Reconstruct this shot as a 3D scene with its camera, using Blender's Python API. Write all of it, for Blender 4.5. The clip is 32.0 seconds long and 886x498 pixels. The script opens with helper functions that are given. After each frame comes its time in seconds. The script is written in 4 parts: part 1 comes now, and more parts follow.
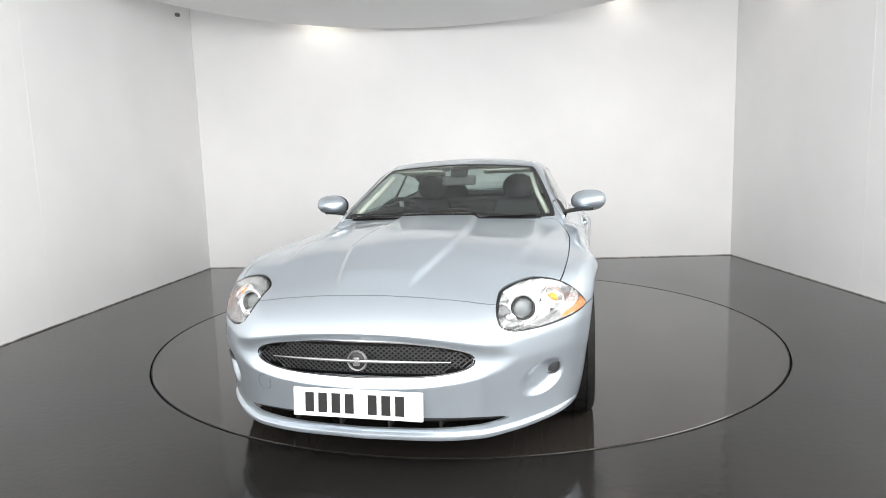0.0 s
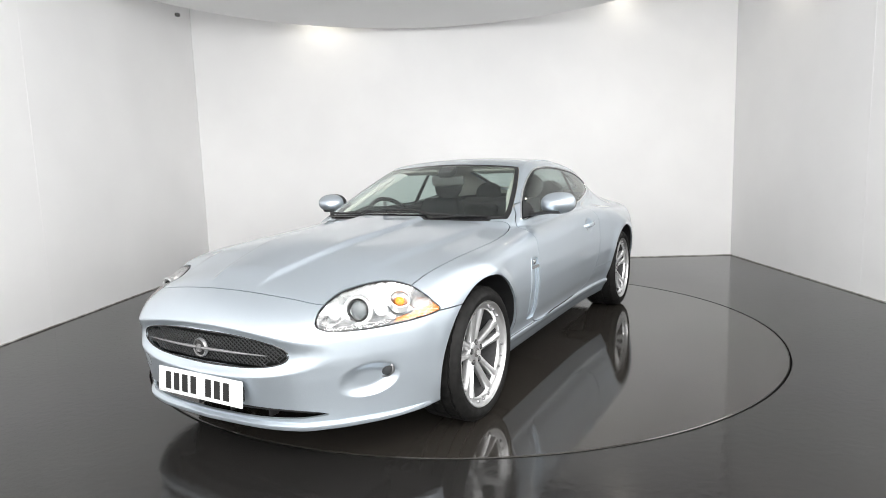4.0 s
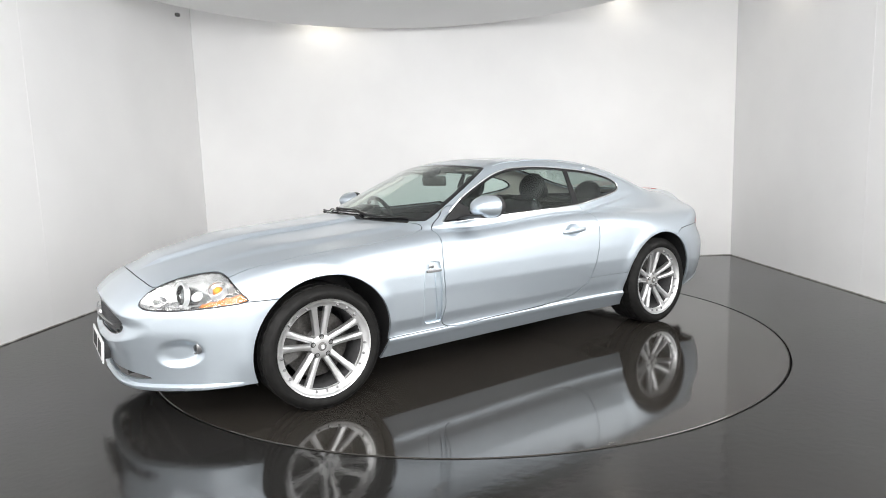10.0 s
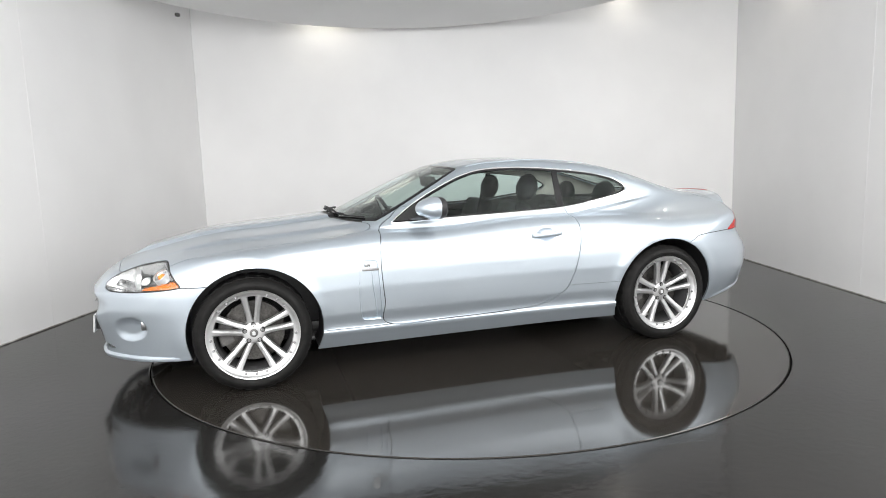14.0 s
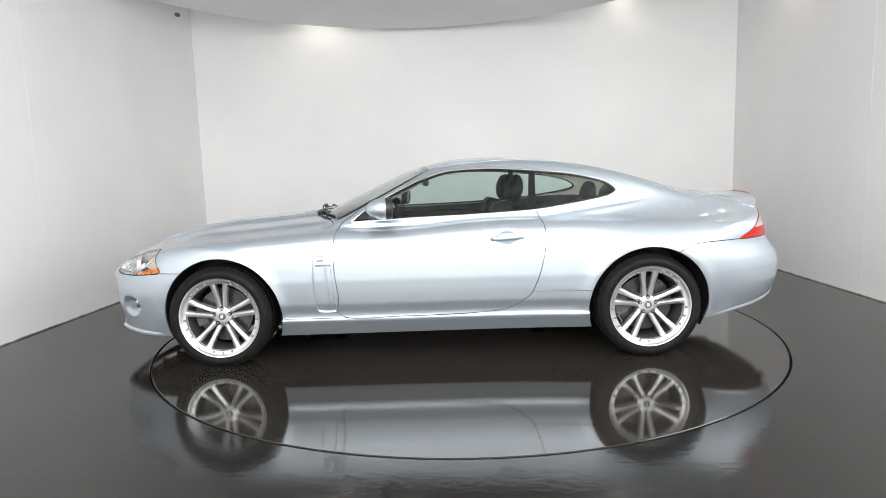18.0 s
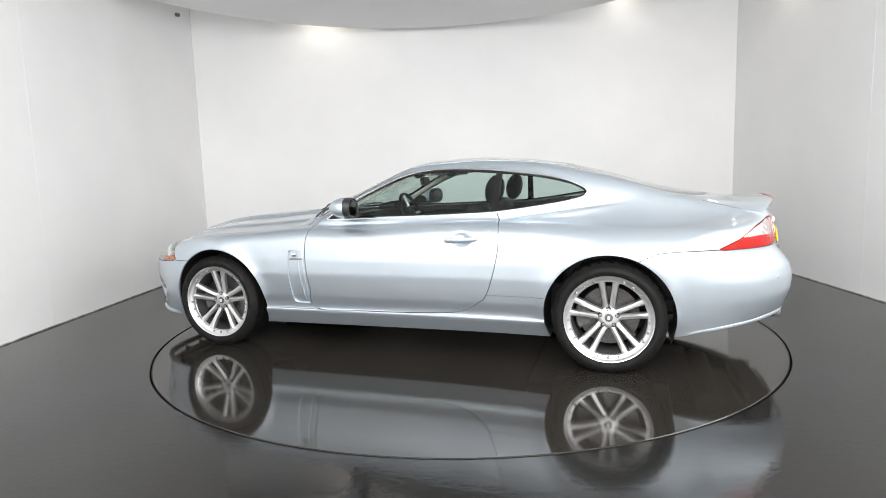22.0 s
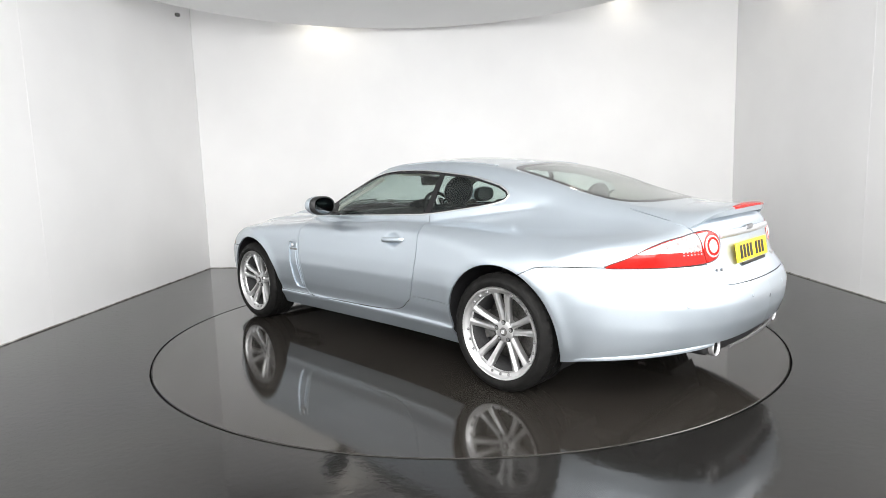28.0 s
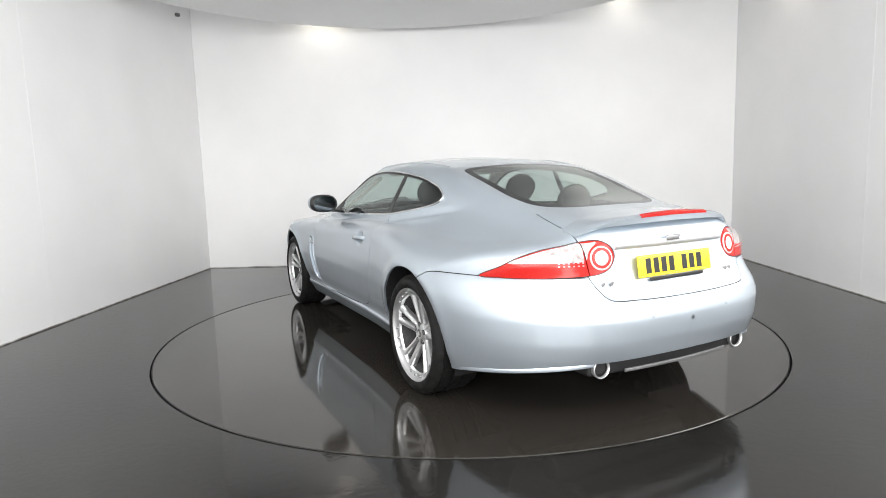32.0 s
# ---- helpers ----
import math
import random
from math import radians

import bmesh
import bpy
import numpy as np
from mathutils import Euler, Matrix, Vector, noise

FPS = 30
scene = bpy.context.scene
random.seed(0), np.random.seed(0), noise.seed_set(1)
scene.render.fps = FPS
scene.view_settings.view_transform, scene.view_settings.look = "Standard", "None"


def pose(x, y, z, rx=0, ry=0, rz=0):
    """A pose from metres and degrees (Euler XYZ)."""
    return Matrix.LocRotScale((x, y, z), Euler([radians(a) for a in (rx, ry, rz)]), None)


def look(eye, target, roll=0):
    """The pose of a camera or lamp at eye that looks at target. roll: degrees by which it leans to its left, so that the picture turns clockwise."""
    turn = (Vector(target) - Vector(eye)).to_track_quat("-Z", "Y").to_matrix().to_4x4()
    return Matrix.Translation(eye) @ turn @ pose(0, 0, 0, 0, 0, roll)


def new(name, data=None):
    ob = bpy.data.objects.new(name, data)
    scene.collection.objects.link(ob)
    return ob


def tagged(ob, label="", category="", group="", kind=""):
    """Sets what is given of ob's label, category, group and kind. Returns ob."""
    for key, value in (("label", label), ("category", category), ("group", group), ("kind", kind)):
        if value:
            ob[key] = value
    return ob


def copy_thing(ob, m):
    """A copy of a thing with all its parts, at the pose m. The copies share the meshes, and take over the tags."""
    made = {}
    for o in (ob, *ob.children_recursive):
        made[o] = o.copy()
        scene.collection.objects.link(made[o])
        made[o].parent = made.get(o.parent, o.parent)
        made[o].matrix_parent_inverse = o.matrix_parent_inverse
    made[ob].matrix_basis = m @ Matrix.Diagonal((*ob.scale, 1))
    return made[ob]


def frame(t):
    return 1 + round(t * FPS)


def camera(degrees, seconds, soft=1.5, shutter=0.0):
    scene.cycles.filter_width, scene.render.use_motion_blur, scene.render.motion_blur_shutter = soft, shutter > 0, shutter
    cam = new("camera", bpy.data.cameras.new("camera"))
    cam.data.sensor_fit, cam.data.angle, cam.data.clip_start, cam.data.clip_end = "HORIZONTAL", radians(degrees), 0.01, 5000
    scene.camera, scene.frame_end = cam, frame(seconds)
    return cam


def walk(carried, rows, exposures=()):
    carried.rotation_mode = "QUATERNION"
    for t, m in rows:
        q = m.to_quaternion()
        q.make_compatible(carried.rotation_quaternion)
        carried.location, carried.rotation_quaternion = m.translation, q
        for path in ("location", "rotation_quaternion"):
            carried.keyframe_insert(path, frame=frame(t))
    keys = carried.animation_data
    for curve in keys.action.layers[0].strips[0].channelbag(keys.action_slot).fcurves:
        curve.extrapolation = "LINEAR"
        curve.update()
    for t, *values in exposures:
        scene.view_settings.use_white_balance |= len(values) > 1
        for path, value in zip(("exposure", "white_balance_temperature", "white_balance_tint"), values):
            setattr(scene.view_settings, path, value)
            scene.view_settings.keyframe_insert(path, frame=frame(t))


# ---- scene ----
# ---- camera ----
FOV, EYE_D, EYE_H = 73.23, 4.658, 1.211
TURN0, TURN, TURN2 = -99.455, -4.3786, -.0045685      # heading of the car: degrees, degrees a second
CAR_DX, CAR_DY, RING = .225, .052, 2.267

cam = camera(FOV, 32.0, .9)
EYE = Matrix.Translation((0, -EYE_D, EYE_H)) @ pose(0, 0, 0, 0, 0, 1.857) @ pose(0, 0, 0, 90 - 7.3656, 0, 0) @ pose(0, 0, 0, 0, 0, -1.7575)
walk(cam, [(0, EYE), (32, EYE)], [(0, .15), (6, .18), (9, .18), (13, .06), (17, -.01), (19, -.01), (21, .06), (23, .18), (28, .27), (31, .22), (32, .16)])

# ---- light ----
world = bpy.data.worlds.new("studio_dark")
scene.world = world
world.use_nodes = True
world.node_tree.nodes["Background"].inputs[0].default_value = (.8, .9, 1, 1)
world.node_tree.nodes["Background"].inputs[1].default_value = .02


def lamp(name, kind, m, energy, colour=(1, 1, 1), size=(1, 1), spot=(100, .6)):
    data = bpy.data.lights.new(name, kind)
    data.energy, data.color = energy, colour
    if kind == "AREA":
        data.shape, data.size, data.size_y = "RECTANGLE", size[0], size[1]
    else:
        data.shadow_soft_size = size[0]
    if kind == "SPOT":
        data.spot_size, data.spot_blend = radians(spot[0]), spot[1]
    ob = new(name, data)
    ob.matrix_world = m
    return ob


# unseen lamps added: a side fill, and a guessed bright front behind the camera
lamp("side_fill", "AREA", look((3.50, -2.7, 2.1), (-3, -1.6, 1.9)), 120, (1, .995, .985), (4.4, 1.5))
lamp("front_fill", "AREA", look((-.2, -7.05, 2.2), (-.2, 0, 2.2)), 325, (1, .995, .985), (6.0, 2.0))
# downlights between the round ceiling panel and the walls
DOWNLIGHTS = ((-1.72, 3.1), (2.10, 3.1), (3.4, 1.9))
for sx, sy in DOWNLIGHTS:
    power = 5 if (sx, sy) == (2.10, 3.1) else 15
    lamp("downlight_beam", "SPOT", look((sx, sy, 3.485), (sx, sy + .001, 0)), power, (1, .93, .80), (.05, .05), (150, .9))
# unseen overhead lamp added as fill, without a fixture
lamp("overhead_fill", "AREA", look((0, -5.2, 3.42), (0, -4.6, 0)), 290, (1, .98, .95), (6, 1.8))


# ---- materials ----
def material(name, colour, rough=.5, metal=0.0, **more):
    mat = bpy.data.materials.new(name)
    mat.use_nodes = True
    b = mat.node_tree.nodes["Principled BSDF"]
    b.inputs["Base Color"].default_value = (*colour, 1)
    b.inputs["Roughness"].default_value = rough
    b.inputs["Metallic"].default_value = metal
    for key, value in more.items():
        b.inputs[key.replace("_", " ")].default_value = value
    return mat


def grain(mat, scale, low, high, rough=None, bump=0.0, bump_scale=None, distance=.002, detail=5.0):
    """Varies a material's colour (and roughness) by noise in the object's space, with fine relief."""
    nodes, links = mat.node_tree.nodes, mat.node_tree.links
    b = nodes["Principled BSDF"]
    coord = nodes.new("ShaderNodeTexCoord")
    tex = nodes.new("ShaderNodeTexNoise")
    tex.inputs["Scale"].default_value, tex.inputs["Detail"].default_value = scale, detail
    links.new(coord.outputs["Object"], tex.inputs["Vector"])
    ramp = nodes.new("ShaderNodeValToRGB")
    ramp.color_ramp.elements[0].position, ramp.color_ramp.elements[1].position = .3, .7
    ramp.color_ramp.elements[0].color, ramp.color_ramp.elements[1].color = (*low, 1), (*high, 1)
    links.new(tex.outputs["Fac"], ramp.inputs["Fac"])
    links.new(ramp.outputs["Color"], b.inputs["Base Color"])
    if rough:
        span = nodes.new("ShaderNodeMapRange")
        span.inputs["From Min"].default_value, span.inputs["From Max"].default_value = .3, .7
        span.inputs["To Min"].default_value, span.inputs["To Max"].default_value = rough
        wide = nodes.new("ShaderNodeTexNoise")
        wide.inputs["Scale"].default_value, wide.inputs["Detail"].default_value = scale * .6, 3
        links.new(coord.outputs["Object"], wide.inputs["Vector"])
        links.new(wide.outputs["Fac"], span.inputs["Value"])
        links.new(span.outputs["Result"], b.inputs["Roughness"])
    if bump:
        fine = nodes.new("ShaderNodeTexNoise")
        fine.inputs["Scale"].default_value, fine.inputs["Detail"].default_value = bump_scale or scale * 6, 3
        links.new(coord.outputs["Object"], fine.inputs["Vector"])
        node = nodes.new("ShaderNodeBump")
        node.inputs["Strength"].default_value, node.inputs["Distance"].default_value = bump, distance
        links.new(fine.outputs["Fac"], node.inputs["Height"])
        links.new(node.outputs["Normal"], b.inputs["Normal"])
    return mat


WALL = grain(material("white_painted_wall", (.8, .8, .8), .6), .9, (.84, .84, .843), (.90, .90, .902), (.5, .7), .12, 60)
CEILING = grain(material("white_ceiling", (.8, .8, .8), .7), 1.2, (.83, .83, .83), (.86, .86, .86), None, .1, 50)
FLOOR = grain(material("dark_resin_floor", (.06, .06, .06), .15, 0, Specular_IOR_Level=.36), .8, (.013, .0126, .0122), (.019, .0183, .0174), (.07, .16), .38, 24, .0015)
TABLE = grain(material("dark_resin_turntable", (.06, .06, .06), .1, 0, Specular_IOR_Level=.58), .9, (.021, .0188, .0164), (.027, .0242, .0212), (.05, .09), .03, 22, .001)
CLEARTOP = grain(material("frosted_clear_lens", (.6, .55, .55), .1, 0, Coat_Weight=1.0), 60, (.24, .20, .20), (.50, .46, .46))
GAP = material("black_gap", (.006, .006, .006), .8)
PAINT = grain(material("ice_blue_silver_paint", (.5, .56, .61), .40, .82, Coat_Weight=1.0, Coat_Roughness=.02), 260, (.525, .592, .655), (.56, .627, .69))
LINING = grain(material("dark_lining", (.03, .03, .03), .8), 60, (.025, .025, .026), (.04, .04, .042), None, .2, 300)
CREAM = grain(material("cream_headlining", (.55, .53, .48), .85), 50, (.5, .48, .44), (.58, .56, .51), None, .2, 400)
PLASTIC = grain(material("black_plastic", (.015, .015, .016), .45), 80, (.012, .012, .013), (.022, .022, .023), None, .2, 500)
TRIM = material("gloss_black_trim", (.008, .008, .009), .12)
RUBBER = grain(material("tyre_rubber", (.02, .02, .02), .6, 0, Specular_IOR_Level=.16), 30, (.006, .006, .006), (.011, .0107, .0104), (.5, .75), .25, 260)
LEATHER = grain(material("charcoal_leather", (.01, .011, .012), .45, 0, Specular_IOR_Level=.15), 14, (.006, .007, .008), (.011, .012, .0135), (.4, .55), .35, 220)
CHROME = material("chrome", (.82, .83, .84), .07, 1.0)
SATIN = grain(material("satin_chrome", (.75, .76, .77), .35, .8), 200, (.68, .69, .70), (.74, .745, .755))
SATIN2 = grain(material("grey_satin_metal", (.3, .3, .31), .35, .8), 90, (.26, .26, .265), (.34, .34, .345))
ALLOY = grain(material("silver_alloy", (.6, .6, .6), .34, .9, Coat_Weight=.3, Coat_Roughness=.06), 25, (.60, .605, .61), (.66, .663, .668))
STEEL = grain(material("brake_steel", (.32, .31, .30), .4, 1.0), 90, (.06, .058, .055), (.12, .115, .11), (.3, .5), .1, 400)
CASTING = grain(material("grey_casting", (.12, .12, .12), .6, .4), 60, (.09, .09, .09), (.16, .155, .15), None, .3, 300)
GLASS = material("tinted_glass", (.74, .83, .80), .0, 0, Transmission_Weight=1.0, IOR=1.34)
LENS = material("clear_lens", (.97, .98, .98), .0, 0, Transmission_Weight=1.0, IOR=1.3)
AMBER = material("amber_lens", (.75, .20, .02), .2, 0, Specular_IOR_Level=.3)
RED = grain(material("red_lens", (.55, .012, .012), .15, 0, Specular_IOR_Level=.35), 90, (.34, .008, .006), (.46, .014, .010))
PLATE_W = grain(material("white_plate", (.7, .7, .7), .4), 40, (.66, .665, .67), (.71, .715, .72))
PLATE_Y = grain(material("yellow_plate", (.85, .60, .02), .4), 40, (.80, .56, .018), (.86, .61, .022))
INK = material("plate_ink", (.01, .01, .01), .5)
MIRROR = material("tinted_mirror_glass", (.05, .056, .06), .02, 1.0)
MESH = material("grille_wire", (.10, .102, .105), .3, .8)


# ---- building helpers ----
def mesh_object(name, verts, faces, mat, parent=None, label="", normals=None, smooth=False):
    me = bpy.data.meshes.new(name)
    me.from_pydata([tuple(v) for v in verts], [], [tuple(f) for f in faces])
    me.materials.append(mat)
    if smooth or normals is not None:
        me.shade_smooth()
    if normals is not None:
        me.normals_split_custom_set_from_vertices([tuple(n) for n in normals])
    ob = new(name, me)
    if parent:
        ob.parent = parent
    return tagged(ob, label)


def part(name, bm, mat, parent, label="", smooth=True):
    me = bpy.data.meshes.new(name)
    bm.to_mesh(me)
    bm.free()
    me.materials.append(mat)
    if smooth:
        me.shade_smooth()
        me.set_sharp_from_angle(angle=radians(38))
    ob = new(name, me)
    if parent:
        ob.parent = parent
    return tagged(ob, label)


def rbox(size, bevel=.01, seg=3, m=None, shape=None):
    bm = bmesh.new()
    bmesh.ops.create_cube(bm, size=1)
    bmesh.ops.scale(bm, vec=size, verts=bm.verts)
    if bevel:
        bmesh.ops.bevel(bm, geom=bm.edges[:], offset=bevel, segments=seg, profile=.6, affect="EDGES")
    if shape:
        bmesh.ops.subdivide_edges(bm, edges=[e for e in bm.edges if e.calc_length() > .08], cuts=3, use_grid_fill=True)
        for v in bm.verts:
            v.co = Vector(shape(*v.co))
    if m:
        bmesh.ops.transform(bm, matrix=m, verts=bm.verts)
    return bm


def ball(radius, m=None, u=24, v=14):
    bm = bmesh.new()
    bmesh.ops.create_uvsphere(bm, u_segments=u, v_segments=v, radius=1)
    bmesh.ops.scale(bm, vec=radius, verts=bm.verts)
    if m:
        bmesh.ops.transform(bm, matrix=m, verts=bm.verts)
    return bm


def lathe(profile, n=72, m=None, closed=False):
    """Turns a profile of (radius, depth) about the y axis."""
    bm = bmesh.new()
    rings = []
    for r, d in profile:
        rings.append([bm.verts.new((r * math.cos(a), d, r * math.sin(a))) for a in (2 * math.pi * i / n for i in range(n))])
    pairs = list(zip(rings, rings[1:])) + ([(rings[-1], rings[0])] if closed else [])
    for a, b in pairs:
        for i in range(n):
            j = (i + 1) % n
            bm.faces.new((a[i], a[j], b[j], b[i]))
    bmesh.ops.remove_doubles(bm, verts=bm.verts, dist=1e-5)
    bmesh.ops.recalc_face_normals(bm, faces=bm.faces)
    if m:
        bmesh.ops.transform(bm, matrix=m, verts=bm.verts)
    return bm


def tube(points, radius, n=8, closed=False, flat=1.0, m=None):
    """A round bar along a line of points; radius may be a function of 0..1."""
    bm = bmesh.new()
    pts = [Vector(p) for p in points]
    count = len(pts)
    rings = []
    for i, p in enumerate(pts):
        a = pts[(i - 1) % count] if closed or i else pts[0]
        b = pts[(i + 1) % count] if closed or i < count - 1 else pts[-1]
        way = (b - a).normalized()
        side = way.cross(Vector((0, 0, 1)))
        side = side.normalized() if side.length > .05 else Vector((0, 1, 0))
        up = side.cross(way).normalized()
        r = radius(i / max(count - 1, 1)) if callable(radius) else radius
        rings.append([bm.verts.new(p + side * (r * math.cos(q) * flat) + up * (r * math.sin(q))) for q in (2 * math.pi * k / n for k in range(n))])
    for i in range(count if closed else count - 1):
        a, b = rings[i], rings[(i + 1) % count]
        for k in range(n):
            bm.faces.new((a[k], a[(k + 1) % n], b[(k + 1) % n], b[k]))
    if not closed:
        bm.faces.new(rings[0][::-1])
        bm.faces.new(rings[-1])
    bmesh.ops.recalc_face_normals(bm, faces=bm.faces)
    if m:
        bmesh.ops.transform(bm, matrix=m, verts=bm.verts)
    return bm


def loft(sections, caps=True, closed=True):
    bm = bmesh.new()
    rows = [[bm.verts.new(p) for p in s] for s in sections]
    n = len(rows[0])
    for a, b in zip(rows, rows[1:]):
        for i in range(n if closed else n - 1):
            j = (i + 1) % n
            bm.faces.new((a[i], a[j], b[j], b[i]))
    if caps:
        bm.faces.new(rows[0][::-1])
        bm.faces.new(rows[-1])
    bmesh.ops.recalc_face_normals(bm, faces=bm.faces)
    return bm


def joined(bms):
    out = bmesh.new()
    for bm in bms:
        me = bpy.data.meshes.new("tmp")
        bm.to_mesh(me)
        bm.free()
        out.from_mesh(me)
        bpy.data.meshes.remove(me)
    return out


# ---- the studio ----
def slab(name, corners, thick, mat, label, category):
    """A wall panel: corners of its face, pushed back by thick along the outward side."""
    a, b, c = (Vector(p) for p in corners[:3])
    out = (b - a).cross(c - a).normalized() * -thick
    v = [Vector(p) for p in corners] + [Vector(p) + out for p in corners]
    f = [(0, 1, 2, 3), (7, 6, 5, 4), (0, 4, 5, 1), (1, 5, 6, 2), (2, 6, 7, 3), (3, 7, 4, 0)]
    return tagged(mesh_object(name, v, f, mat), label, category, kind="structure")


TOPZ = 3.5
XL0, XL1, XR, YB, YF = -3.448, -3.66, 3.565, 3.3, -7.2
slab("wall_west", [(XL1, YF, 0), (XL0, YB, 0), (XL0, YB, TOPZ), (XL1, YF, TOPZ)], .15, WALL, "white painted studio wall with faint scuffs", "wall")
slab("wall_north", [(XL0, YB + .002, 0), (XR, YB + .002, 0), (XR, YB + .002, TOPZ), (XL0, YB + .002, TOPZ)], .15, WALL, "white painted back wall of the studio", "wall")
# the high gap near the camera is unseen, added for the side fill lamp
for k, (y0, y1, z0, z1) in enumerate(((YB, -.45, 0, TOPZ), (-4.95, YF, 0, TOPZ), (-.45, -4.95, 2.9, TOPZ), (-.45, -4.95, 0, 1.3))):
    slab("wall_east_%d" % (k + 1), [(XR, y0, z0), (XR, y1, z0), (XR, y1, z1), (XR, y0, z1)], .15, WALL, "white painted studio wall with a board joint", "wall")
# unseen wall behind the camera; its wide opening is assumed, for the fill lamp
for k, (x0, x1, z0, z1) in enumerate(((XR, 3.15, 0, TOPZ), (-3.15, XL1, 0, TOPZ), (3.15, -3.15, 3.25, TOPZ), (3.15, -3.15, 0, 1.15))):
    slab("wall_south_%d" % (k + 1), [(x0, YF, z0), (x1, YF, z0), (x1, YF, z1), (x0, YF, z1)], .15, WALL, "unseen white wall round an assumed front opening", "wall")
slab("ceiling", [(XL1, YF, TOPZ), (XL1, YB, TOPZ), (XR, YB, TOPZ), (XR, YF, TOPZ)], .12, CEILING, "white upper ceiling of the studio", "ceiling")


def ring_floor():
    n, v, f = 192, [], []
    for i in range(n):
        a = 2 * math.pi * i / n
        c, s = math.cos(a), math.sin(a)
        k = min((3.75 if c > 0 else 3.85) / abs(c) if abs(c) > 1e-6 else 99, (3.5 if s > 0 else 7.4) / abs(s) if abs(s) > 1e-6 else 99)
        v += [(RING * c, RING * s, -.06), (RING * c, RING * s, -.004), ((RING + .004) * c, (RING + .004) * s, 0), (k * c, k * s, 0)]
    for i in range(n):
        j = (i + 1) % n
        for r in range(3):
            f.append((4 * i + r, 4 * i + r + 1, 4 * j + r + 1, 4 * j + r))
    return mesh_object("floor", v, [q[::-1] for q in f], FLOOR)


tagged(ring_floor(), "dark grey glossy resin floor round a turntable", "floor", kind="structure")
part("turntable_pit", lathe([(0.01, -.055), (RING + .1, -.055)], 96, pose(0, 0, 0, 90)), GAP, None)
tagged(bpy.data.objects["turntable_pit"], "black gap under the turntable rim", "floor gap", kind="structure")
turntable = tagged(new("turntable"), "round dark grey glossy turntable set in the floor", "turntable")
part("deck", lathe([(0.001, 0), (RING - .016, 0), (RING - .0125, .0035), (RING - .0125, .04), (0.001, .04)], 192, pose(0, 0, 0, -90)), TABLE, turntable)
part("edge_ring", lathe([(RING - .0115, .0015), (RING - .0100, .0025), (RING - .0100, .03), (RING - .0115, .03)], 192, pose(0, 0, 0, -90), True), STEEL, turntable, "thin worn steel edge")
disc = tagged(new("ceiling_panel"), "large round white suspended ceiling panel", "ceiling panel", kind="structure")
part("panel", lathe([(0.001, 0), (2.985, 0), (3.0, .015), (3.0, .12), (2.985, .135), (.001, .135)], 160, pose(0, 0, 0, 90)), CEILING, disc)
disc.matrix_world = pose(-.4, .07, 3.0)

# ---- the shape of the car ----
# x forward, y to its left, z up; all in metres from the middle of the wheelbase
def curve(xs, ys):
    """A smooth curve through a few stations (monotone cubic)."""
    xs, ys = np.array(xs, float), np.array(ys, float)
    h = np.diff(xs); d = np.diff(ys) / h
    m = np.zeros(len(xs))
    m[0], m[-1] = d[0], d[-1]
    for i in range(1, len(xs) - 1):
        if d[i - 1] * d[i] > 0:
            a, b = 2 * h[i] + h[i - 1], h[i] + 2 * h[i - 1]
            m[i] = (a + b) / (a / d[i - 1] + b / d[i])
    def f(x):
        x = np.asarray(x, float)
        xc = np.clip(x, xs[0], xs[-1])
        i = np.clip(np.searchsorted(xs, xc) - 1, 0, len(h) - 1)
        t = (xc - xs[i]) / h[i]
        y = ((1 + 2 * t) * (1 - t) ** 2 * ys[i] + t * (1 - t) ** 2 * h[i] * m[i]
             + t * t * (3 - 2 * t) * ys[i + 1] + t * t * (t - 1) * h[i] * m[i + 1])
        return y + np.where(x < xs[0], m[0] * (x - xs[0]), 0) + np.where(x > xs[-1], m[-1] * (x - xs[-1]), 0)
    return f

def smin(a, b, k):
    h = np.maximum(k - np.abs(a - b), 0) / k
    return np.minimum(a, b) - h * h * k / 4

def smax(a, b, k):
    return -smin(-a, -b, k)

def step(a, b, x):
    t = np.clip((x - a) / (b - a), 0, 1)
    return t * t * (3 - 2 * t)

# half width at the shoulder, and how far the flank draws in with height
WIDE = curve([-2.2, -1.95, -1.7, -1.376, -1.0, -.7, -.3, .2, .6, 1.0, 1.376, 1.7, 2.0],
             [.87, .912, .943, .956, .938, .914, .901, .901, .904, .907, .918, .905, .88])
FLANK = curve([.10, .16, .2, .25, .272, .288, .302, .4, .5, .56, .63, .70, .78, .86, .95, 1.1], [.19, .125, .098, .070, .057, .053, .062, .031, .0115, .0042, .004, .009, .018, .032, .057, .135])
ENDS = curve([.10, .16, .2, .27, .4, .55, .65, .75, .85, .95, 1.1], [.15, .10, .08, .06, .03, .01, .003, .005, .014, .040, .12])
# nose and tail: how far they fall back towards the corners
NOSE_PLAN = curve([0, .26, .45, .56, .67, .77, .84, .88, .93], [0, .015, .06, .135, .245, .375, .5, .62, .85])
NOSE_SIDE = curve([.08, .16, .22, .28, .34, .42, .5, .56, .62, .70, .78], [2.215, 2.245, 2.258, 2.268, 2.28, 2.298, 2.312, 2.31, 2.29, 2.225, 2.12])
TAIL_PLAN = curve([0, .2, .35, .45, .55, .65, .75, .84, .90, .95, .985], [0, .006, .020, .041, .080, .146, .252, .40, .53, .68, .9])
